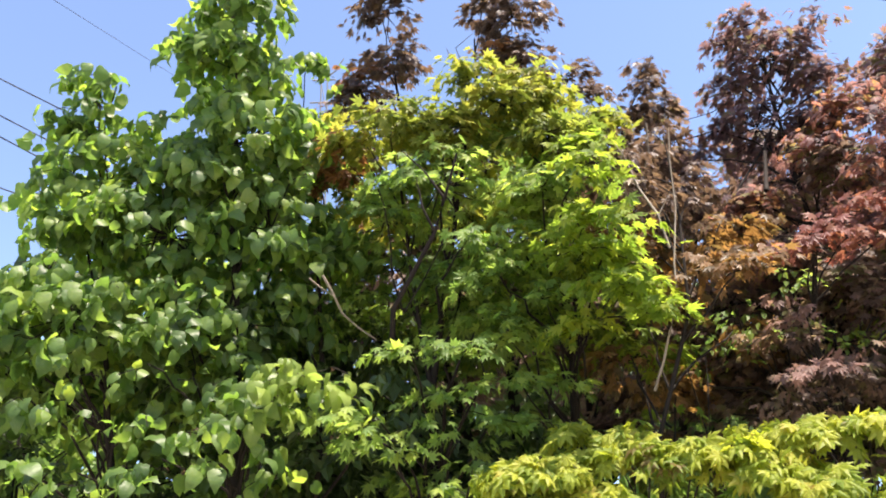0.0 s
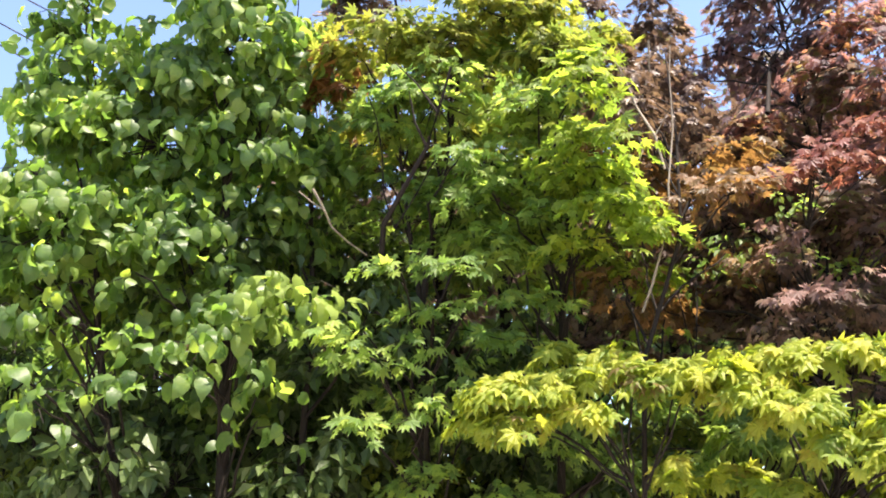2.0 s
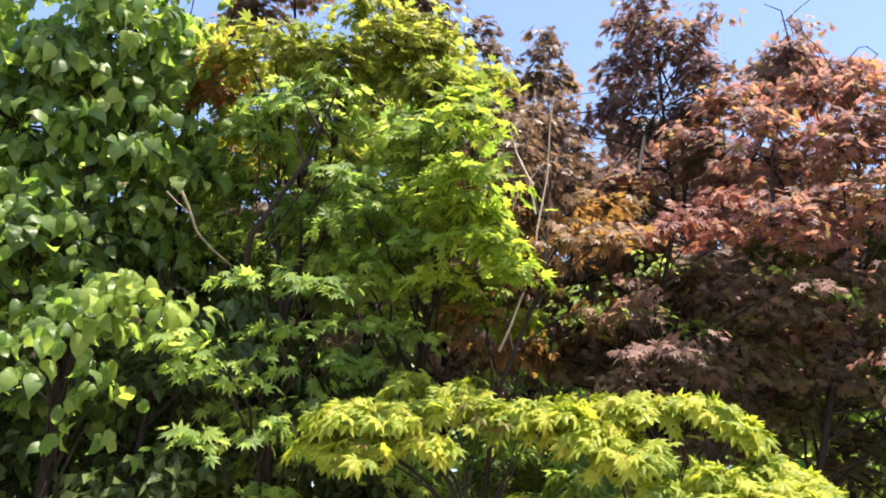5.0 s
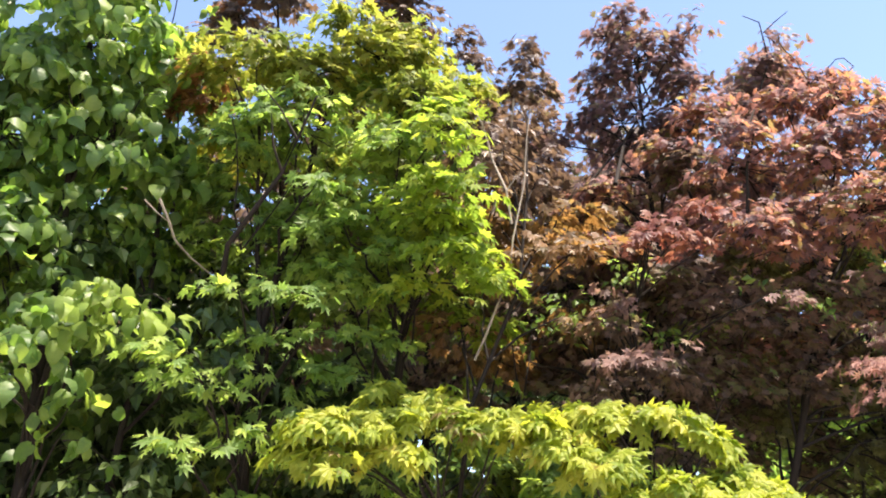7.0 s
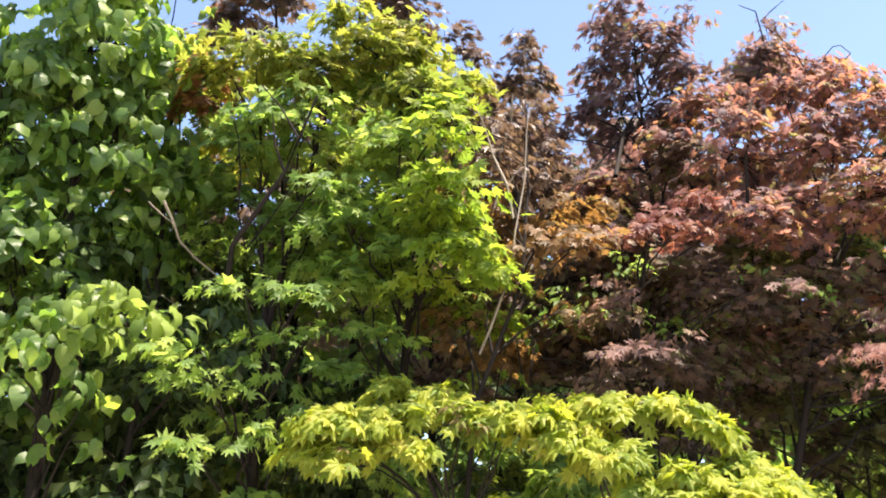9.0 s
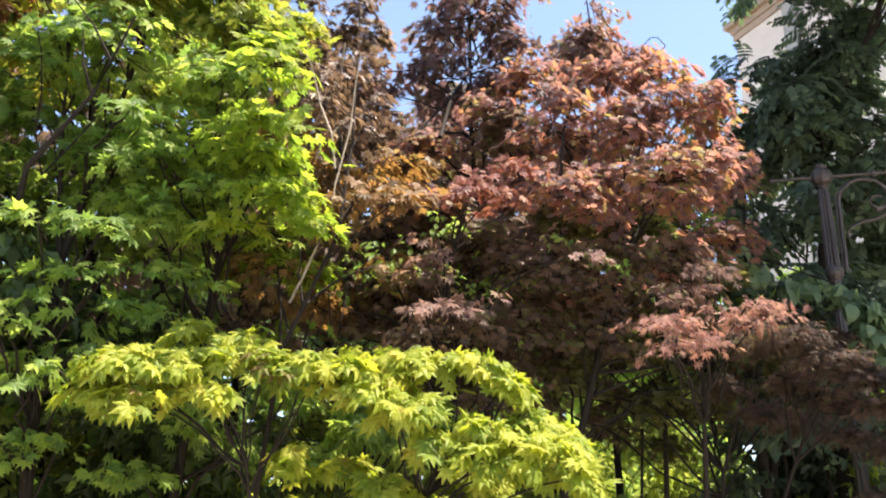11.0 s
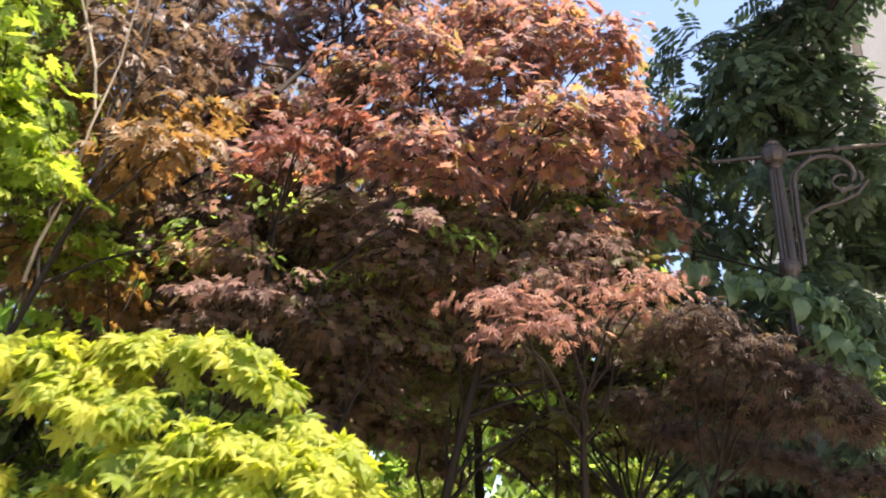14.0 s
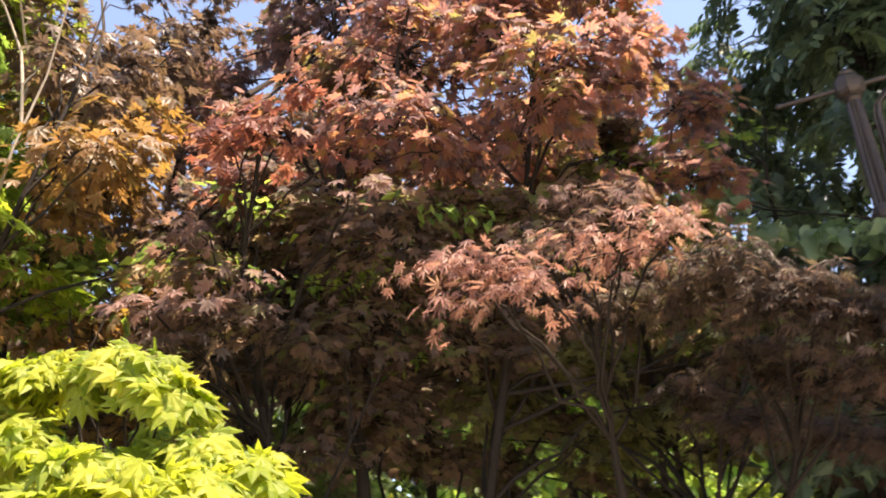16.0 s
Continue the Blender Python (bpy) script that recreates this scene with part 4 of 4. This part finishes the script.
grow("spreading_maple", "low spreading maple with pinkish brown leaves", "tree", (2.35, 2.85, 0),
     [[(2.35, 2.85, -0.05, 0.05), (2.36, 2.8, 0.8, 0.042), (2.28, 2.65, 1.5, 0.032), (2.15, 2.45, 2.2, 0.012)],
      [(2.36, 2.8, 0.8, 0.035), (2.5, 2.65, 1.5, 0.026), (2.55, 2.3, 2.15, 0.008)],
      [(2.6, 3.2, -0.05, 0.045), (2.65, 3.1, 1.0, 0.036), (2.6, 2.9, 1.9, 0.018), (2.6, 2.7, 2.3, 0.006)]],
     [(PINK_TOP, PINK, 1.0, 0.0, 1), (TAN_SPRAYS, DUSTY, 0.6, 0.0, 1), (SHADED, SHADE_BROWN), (UNDERSIDE, SHADE_BROWN, 0.6, 0.3), (ORANGE_TIPS, RUST, 4.0, 0.0)],
     FINE, dict(MAPLE_STYLE, leaves=(8, 14), hang=0.75, flat=0.65), 0.028, 0.11, 2100, 17, girth=0.45)

grow("dark_pinnate_tree", "tall dark green tree with feathery pinnate leaves", "tree", (4.1, 3.65, 0),
     [[(4.1, 3.65, -0.05, 0.11), (4.05, 3.6, 1.5, 0.09), (3.9, 3.45, 2.8, 0.06), (3.85, 3.3, 3.8, 0.035), (3.8, 3.2, 4.4, 0.01)],
      [(3.58, 3.75, -0.05, 0.075), (3.57, 3.73, 1.0, 0.065), (3.58, 3.70, 1.9, 0.052), (3.47, 3.62, 2.5, 0.034), (3.35, 3.42, 3.4, 0.012)],
      [(3.58, 3.70, 1.85, 0.045), (3.73, 3.66, 2.4, 0.034), (3.86, 3.5, 3.2, 0.014)],
      # limb added to carry the unseen overhang
      [(3.85, 3.3, 3.8, 0.03), (3.95, 2.8, 4.6, 0.026), (3.8, 1.8, 4.8, 0.02), (3.5, 1.0, 4.8, 0.01)]],
     [(DARK_TOP, DARK, 1.2, 0.3), (SHADE_OVERHANG, DARK)],
     PINNATE, PINNATE_STYLE, 0.17, 0.10, 270, 18, singles=200, back=0.6, girth=0.6)

grow("broad_leaved_sapling", "slender sapling with drooping broad grey-green leaves", "tree", (2.75, 3.55, 0),
     [[(2.75, 3.55, -0.05, 0.024), (2.74, 3.5, 1.4, 0.020), (2.72, 3.4, 2.5, 0.014), *SAPLING_BOUGH]],
     [(NEAR_SPRAYS, SAGE)], HEARTED, dict(HEART_STYLE, leaves=(5, 9), hang=1.7, lobes=1), 0.08, 0.09, 800, 19, singles=200, back=0.0)


for owner, path in BARE:
    tube("bare_branch", path, PALE_BARK if owner in ("ochre_maple", "heart_leaved_tree") else BARK if owner in ("purple_maple", "green_maple") else GREY_BARK, bpy.data.objects[owner], 6, "bare branch")
for owner, path in DARK_BOUGHS:
    tube("bough", path, BARK, bpy.data.objects[owner], 7)


grow("green_sapling", "thin green sapling behind the spreading pink maple", "tree", (2.75, 3.75, 0),
     [[(2.75, 3.75, -0.05, 0.016), (2.72, 3.7, 1.3, 0.012), (2.66, 3.5, 2.4, 0.008), (2.64, 3.3, 3.1, 0.003)]],
     [(SAPLING_BEHIND, GREEN)], PLAIN, dict(MAPLE_STYLE, leaves=(7, 13)), 0.05, 0.15, 420, 24, singles=100, back=0.3)

grow("green_sapling", "thin sapling with small green leaves among purple maples", "tree", (1.3, 3.25, 0),
     [[(1.3, 3.25, -0.05, 0.016), (1.3, 3.2, 1.2, 0.012), (1.3, 3.15, 2.2, 0.008), (1.32, 3.1, 2.7, 0.003)],
      [(1.3, 3.2, 1.2, 0.009), (1.6, 3.1, 2.0, 0.007), (1.85, 3.0, 2.6, 0.003)],
      [(1.3, 3.2, 1.2, 0.009), (1.0, 3.15, 2.0, 0.006), (0.9, 3.05, 2.5, 0.003)]],
     [(SAPLING, GREEN)], PLAIN, dict(MAPLE_STYLE, leaves=(7, 13)), 0.042, 0.16, 330, 23, singles=150, back=0.4)


# ---- trees behind ----
def trees_behind():
    rng = np.random.default_rng(77)
    for k, (x, y, h, mat) in enumerate(((-2.9, 4.9, 3.6, GREEN), (-1.6, 4.8, 4.1, GREEN), (-0.5, 5.0, 3.9, BRONZE), (0.9, 5.1, 4.1, UMBER),
                                       (1.5, 5.3, 4.4, UMBER), (2.2, 5.0, 4.5, UMBER), (2.9, 4.9, 4.2, UMBER), (3.7, 5.3, 3.9, GREEN), (2.4, 6.0, 3.9, SHADE_GREEN), (1.2, 7.8, 4.4, SHADE_GREEN), (2.6, 7.9, 4.6, SHADE_GREEN), (4.0, 7.6, 4.5, GREEN), (5.4, 7.0, 4.2, GREEN), (6.2, 5.8, 4.0, GREEN))):
        clumps, low = [], 3.0 if x > 1 else 1.0
        for j in range(30):
            z = low + (h - low) * (j + 0.5) / 30
            a = j * 2.4
            rad = 0.75 * math.sqrt(max(0.1, 1 - ((z - 0.5 * h) / (0.62 * h)) ** 2))
            clumps.append((x + rad * math.cos(a) + rng.normal() * 0.08, y + 0.7 * rad * math.sin(a), z, rng.uniform(0.24, 0.38)))
        stems = [[(x, y, -0.05, 0.06), (x + 0.05, y, h * 0.4, 0.045), (x, y, h * 0.7, 0.025), (x, y, h * 0.95, 0.006)]]
        grow("maple", "shaded maple standing behind the front row", "tree", (x, y, 0), stems, [(clumps, mat)],
             MAPLE, dict(MAPLE_STYLE, lobes=0), 0.085, 0.20, 100, 90 + k, singles=0, back=0, group="maples behind")


trees_behind()


# ---- undergrowth ----
def shrubs():
    rng = np.random.default_rng(31)
    spots = ((-1.5, 4.3), (-0.6, 4.2), (0.3, 4.4), (1.1, 4.4), (1.9, 4.3), (2.6, 4.4), (2.2, 3.9), (3.85, 3.75), (4.4, 3.2), (4.9, 3.9))
    spots = [(x, y, 1.8 + 0.5 * rng.random(), SCRUB, 13) for x, y in spots]
    # shrubs left of x = 3 take the leaf with shade in its colour
    spots += [(x, y, 2.3 + 0.5 * rng.random(), SHADE_GREEN if x < 3 else SCRUB, 18) for x, y in ((1.3, 6.6), (2.2, 6.9), (3.2, 6.8), (4.2, 6.4), (5.2, 6.0), (6.2, 5.4), (6.6, 4.4))]
    spots += [(x, y, h, SHADE_GREEN, 26) for x, y, h in ((-2.5, 4.3, 2.7), (-1.8, 4.1, 2.9), (-1.45, 3.85, 2.5), (-1.1, 4.0, 2.8), (-0.5, 4.2, 3.0), (0.1, 4.1, 2.7), (0.8, 4.3, 2.7))]
    spots += [(x, y, h, DARK, 13) for x, y, h in ((3.5, 2.6, 2.2), (4.18, 3.97, 2.9), (4.20, 3.68, 2.9), (3.88, 3.84, 2.9))]
    for k, (x, y, h, mat, count) in enumerate(spots):
        wide = 0.16 if mat is DARK else 0.35
        clumps = [(x + rng.normal() * wide, y + rng.normal() * wide, h * rng.uniform(0.25, 1.0), rng.uniform(0.22, 0.38)) for _ in range(count)]
        stems = [[(x + dx, y + dy, -0.05, 0.02), (x + 2 * dx, y + 2 * dy, h * 0.5, 0.014), (x + 3 * dx, y + 3 * dy, h * 0.85, 0.005)] for dx, dy in rng.normal(size=(3, 2)) * 0.09]
        grow("shrub", "leafy green shrub in the undergrowth", "shrub", (x, y, 0), stems, [(clumps, mat)],
             PLAIN, HEART_STYLE, 0.075, 0.14, 400 if mat is SCRUB else 300, 50 + k, singles=0, back=0, group="undergrowth shrubs", girth=1.0)


shrubs()


# ---- far woods ----
def far_woods():
    rng = np.random.default_rng(5)
    n = 24000
    x = rng.uniform(-22, 26, n)
    y = 15 + 2.0 * rng.random(n) + 0.02 * x * x
    top = 7.8 + 1.1 * np.sin(x * 0.9) + 0.7 * np.sin(x * 2.3 + 1.0) + 0.5 * np.sin(x * 5.1)
    pos = np.stack([x, y, top * rng.random(n) ** 0.7], -1)
    tip = rng.normal(size=(n, 3)) + (0, -0.6, -0.8)
    face = rng.normal(size=(n, 3)) * 0.5 + (0, -0.4, 1.0)
    me = cloud("far_woods", PLAIN, pos, leaf_frames(tip, face), rng.uniform(0.35, 0.7, n), GREEN)
    tagged(new("far_woods", me), "band of green woods in the distance", "woods", kind="stuff")


far_woods()


# ---- lamp post ----
def ring_solid(bm, x, y, profile, sides=12, flutes=0.0):
    rings = []
    for z, r in profile:
        rings.append([bm.verts.new((x + math.cos(2 * math.pi * k / sides) * r * (1 - flutes * (k % 2)), y + math.sin(2 * math.pi * k / sides) * r * (1 - flutes * (k % 2)), z)) for k in range(sides)])
    for a, b in zip(rings, rings[1:]):
        for k in range(sides):
            bm.faces.new((a[k], a[(k + 1) % sides], b[(k + 1) % sides], b[k]))
    bm.faces.new(rings[0][::-1])
    bm.faces.new(rings[-1])


LX, LY = 3.385, 2.90
ARM = Vector((0.79, -0.61, 0)).normalized()


def lamp_post():
    post = thing("lamp_post", (LX, LY, 0), "old fluted iron lamp post with scrolled bracket", "lamp post")
    bm = bmesh.new()
    ring_solid(bm, LX, LY, [(-0.02, 0.13), (0.10, 0.13), (0.13, 0.11), (0.45, 0.095), (0.50, 0.07)], 16)
    part("base", bm, IRON, post)
    bm = bmesh.new()
    ring_solid(bm, LX, LY, [(0.48, 0.036), (1.5, 0.030), (2.85, 0.025)], 20, 0.12)
    part("pole", bm, IRON, post)
    bm = bmesh.new()
    ring_solid(bm, LX, LY, [(2.85, 0.027), (2.87, 0.040), (2.89, 0.043), (2.91, 0.040), (2.92, 0.032)], 16)
    part("collar", bm, IRON, post)
    bm = bmesh.new()
    ring_solid(bm, LX, LY, [(2.915, 0.034), (3.12, 0.031), (3.32, 0.027), (3.335, 0.024)], 24, 0.22)
    part("fluted_shaft", bm, IRON, post)
    bm = bmesh.new()
    ring_solid(bm, LX, LY, [(3.33, 0.020), (3.345, 0.030), (3.362, 0.022)], 14)
    part("neck", bm, IRON, post)
    bm = bmesh.new()
    ring_solid(bm, LX, LY, [(3.356, 0.026), (3.364, 0.042), (3.378, 0.050), (3.400, 0.053), (3.422, 0.050), (3.436, 0.040), (3.446, 0.026)], 16, 0.10)
    block = part("block", bm, IRON, post)
    bm = bmesh.new()
    ring_solid(bm, LX, LY, [(3.442, 0.026), (3.455, 0.030), (3.468, 0.020), (3.478, 0.004)], 12)
    part("finial", bm, IRON, block)
    a = Vector((LX, LY, 3.40)) - ARM * 0.24
    b = Vector((LX, LY, 3.40)) + ARM * 1.0
    path = [(*(a + (b - a) * s), 0.009) for s in np.linspace(0, 1, 8)]
    tube("bar", path, IRON, post, 8)
    tip = bmesh.new()
    bmesh.ops.create_uvsphere(tip, u_segments=10, v_segments=6, radius=0.012, matrix=Matrix.Translation(a))
    part("bar_tip", tip, IRON, post)

    knob = bmesh.new()
    bmesh.ops.create_uvsphere(knob, u_segments=12, v_segments=8, radius=0.019, matrix=Matrix.Translation(Vector((LX, LY, 3.40)) + ARM * 0.24))
    part("knob", knob, IRON, post)

    def scroll(pts, r, name):
        path = [(*(Vector((LX, LY, z - 0.035)) + ARM * s), r) for s, z in pts]
        tube(name, path, IRON, post, 8)

    big = [(0.058, 2.93), (0.062, 3.03), (0.060, 3.13), (0.064, 3.22)]
    for k in range(14):
        w = math.pi - k * math.pi / 9.5
        rr = 0.135 - 0.0045 * k
        big.append((0.20 + rr * math.cos(w), 3.30 + (rr - 0.005) * math.sin(w)))
    scroll(big, 0.010, "scroll")
    scroll([(s - 0.016, z - 0.003) for s, z in big[:11]], 0.0045, "scroll")
    curl = []
    for k in range(18):
        w = 0.6 - k * 0.36
        rr = 0.075 * (1 - k / 24.0)
        curl.append((0.25 + rr * math.cos(w), 3.29 + rr * math.sin(w) * 0.8))
    scroll(curl, 0.007, "scroll")
    scroll([(0.09, 3.10), (0.088, 3.13), (0.11, 3.16), (0.16, 3.18), (0.22, 3.19), (0.29, 3.22), (0.34, 3.28)], 0.008, "scroll")
    lantern = bmesh.new()
    e = Vector((LX, LY, 0)) + ARM * 0.98
    ring_solid(lantern, e.x, e.y, [(3.05, 0.03), (3.10, 0.13), (3.32, 0.16), (3.36, 0.06), (3.44, 0.02)], 12)
    part("lantern", lantern, IRON, post)


lamp_post()


# ---- house ----
def box(bm, lo, hi):
    lo, hi = Vector(lo), Vector(hi)
    bmesh.ops.create_cube(bm, size=1.0, matrix=Matrix.Translation((lo + hi) / 2) @ Matrix.Diagonal((*(hi - lo), 1)))


def house():
    x0, x1, y0, y1, h = 9.85, 19.0, -2.0, 10.0, 10.2
    h_ob = thing("house", ((x0 + x1) / 2, (y0 + y1) / 2, 0), "pale beige stuccoed house with a heavy cornice", "house")
    bm = bmesh.new()
    rows = ((1.0, 2.6), (4.2, 5.9), (7.4, 9.1))
    cols = (-0.4, 2.2, 4.9)
    ys = sorted({y0, y1, *[c for c in cols], *[c + 1.1 for c in cols]})
    zs = sorted({0.0, h, *[a for a, b in rows], *[b for a, b in rows]})
    for ya, yb in zip(ys, ys[1:]):
        for za, zb in zip(zs, zs[1:]):
            if any(abs(ya - c) < 1e-6 for c in cols) and any(abs(za - a) < 1e-6 for a, b in rows):
                continue
            box(bm, (x0, ya, za), (x0 + 0.35, yb, zb))
    bmesh.ops.remove_doubles(bm, verts=bm.verts[:], dist=0.001)
    part("wall", bm, STUCCO, h_ob)
    bm = bmesh.new()
    box(bm, (x0 + 0.36, y1 - 0.35, 0), (x1, y1, h))
    part("wall", bm, STUCCO, h_ob)
    bm = bmesh.new()
    box(bm, (x0 + 0.36, y0, 0), (x1, y0 + 0.35, h))
    part("wall", bm, STUCCO, h_ob)
    bm = bmesh.new()
    box(bm, (x1 - 0.35, y0 + 0.36, 0), (x1, y1 - 0.36, h))
    part("wall", bm, STUCCO, h_ob)
    for ya in cols:
        for za, zb in rows:
            bm = bmesh.new()
            for lo, hi in (((x0 + 0.12, ya, za), (x0 + 0.22, ya + 0.08, zb)), ((x0 + 0.12, ya + 1.02, za), (x0 + 0.22, ya + 1.1, zb)),
                           ((x0 + 0.12, ya + 0.08, za), (x0 + 0.22, ya + 1.02, za + 0.08)), ((x0 + 0.12, ya + 0.08, zb - 0.08), (x0 + 0.22, ya + 1.02, zb)),
                           ((x0 + 0.13, ya + 0.52, za + 0.08), (x0 + 0.21, ya + 0.58, zb - 0.08))):
                box(bm, lo, hi)
            win = part("window", bm, TRIM, h_ob)
            bm = bmesh.new()
            box(bm, (x0 + 0.16, ya + 0.08, za + 0.08), (x0 + 0.18, ya + 1.02, zb - 0.08))
            part("pane", bm, GLASS, win)
            bm = bmesh.new()
            box(bm, (x0 - 0.10, ya - 0.08, za - 0.1), (x0 - 0.004, ya + 1.18, za - 0.01))
            part("sill", bm, TRIM, win)
    for ya in (8.58, 4.2):
        bm = bmesh.new()
        box(bm, (x0 - 0.09, ya, 0.0), (x0 - 0.004, ya + 0.26, h))
        part("pilaster", bm, CONCRETE, h_ob)
    bm = bmesh.new()
    box(bm, (x0 - 0.02, 7.53, 8.85), (x0 - 0.004, 7.67, 9.45))
    part("vent", bm, ROOF, h_ob)
    bm = bmesh.new()
    for k, (out, z, t) in enumerate(((0.03, h + 0.004, 0.12), (0.06, h + 0.128, 0.12), (0.14, h + 0.252, 0.09))):
        box(bm, (x0 - out, y0 - out, z), (x1 + out, y1 + out, z + t))
    part("cornice", bm, TRIM, h_ob)
    bm = bmesh.new()
    a = [bm.verts.new(p) for p in ((x0 - 0.14, y0 - 0.14, h + 0.356), (x1 + 0.14, y0 - 0.14, h + 0.356), (x1 + 0.14, y1 + 0.14, h + 0.356), (x0 - 0.14, y1 + 0.14, h + 0.356))]
    r = [bm.verts.new(p) for p in ((14.4, 2.0, h + 1.2), (14.4, 6.0, h + 1.2))]
    for f in ((a[0], a[1], r[0]), (a[1], a[2], r[1], r[0]), (a[2], a[3], r[1]), (a[3], a[0], r[0], r[1]), (a[3], a[2], a[1], a[0])):
        bm.faces.new(f)
    part("roof", bm, ROOF, h_ob)


house()


# ---- utility pole and cables ----
def utility():
    x, y, h = -2.56, 18.0, 15.1
    pole = thing("utility_pole", (x, y, 0), "far grey lattice pole with short forked arms", "utility pole")
    for dx in (-0.10, 0.10):
        tube("post", [(x + dx, y, -0.1, 0.030), (x + dx * 0.8, y, h, 0.020)], STEEL, pole, 6)
    for k in range(15):
        z = k * 1.0
        s = 1 if k % 2 else -1
        tube("brace", [(x - 0.09 * s, y, z, 0.012), (x + 0.09 * s, y, z + 1.0, 0.012)], STEEL, pole, 4)
    for z, half in ((h - 0.05, 0.30), (h - 0.75, 0.36)):
        tube("crossarm", [(x - half, y, z, 0.022), (x + half, y, z, 0.022)], STEEL, pole, 6)
    tube("arm", [(x - 0.08, y, h - 0.05, 0.022), (x - 0.22, y, h + 0.25, 0.020), (x - 0.20, y, h + 0.85, 0.016)], STEEL, pole, 6)
    tube("arm", [(x + 0.08, y, h + 0.05, 0.022), (x + 0.28, y, h + 0.22, 0.020), (x + 0.50, y, h + 0.62, 0.016)], STEEL, pole, 6)
    tube("stay", [(x + 0.12, y, h - 1.0, 0.014), (x + 0.60, y, h - 2.6, 0.014), (x + 1.9, y, 0.0, 0.014)], STEEL, pole, 5)
    for n, (a, b) in enumerate(CABLES):
        a, b = Vector(a), Vector(b)
        pts = [a + (b - a) * s for s in np.linspace(-0.6, 1.0, 17)]
        path = [(p.x, p.y, p.z, 0.010 if n < 4 else 0.004) for k, p in enumerate(pts)]
        v, q = tube_arrays([path], 6)
        tagged(new("overhead_cable", quick_mesh("overhead_cable", v, q, WIRE, True)), "black overhead cable against the sky", "cable", "overhead cables")


utility()
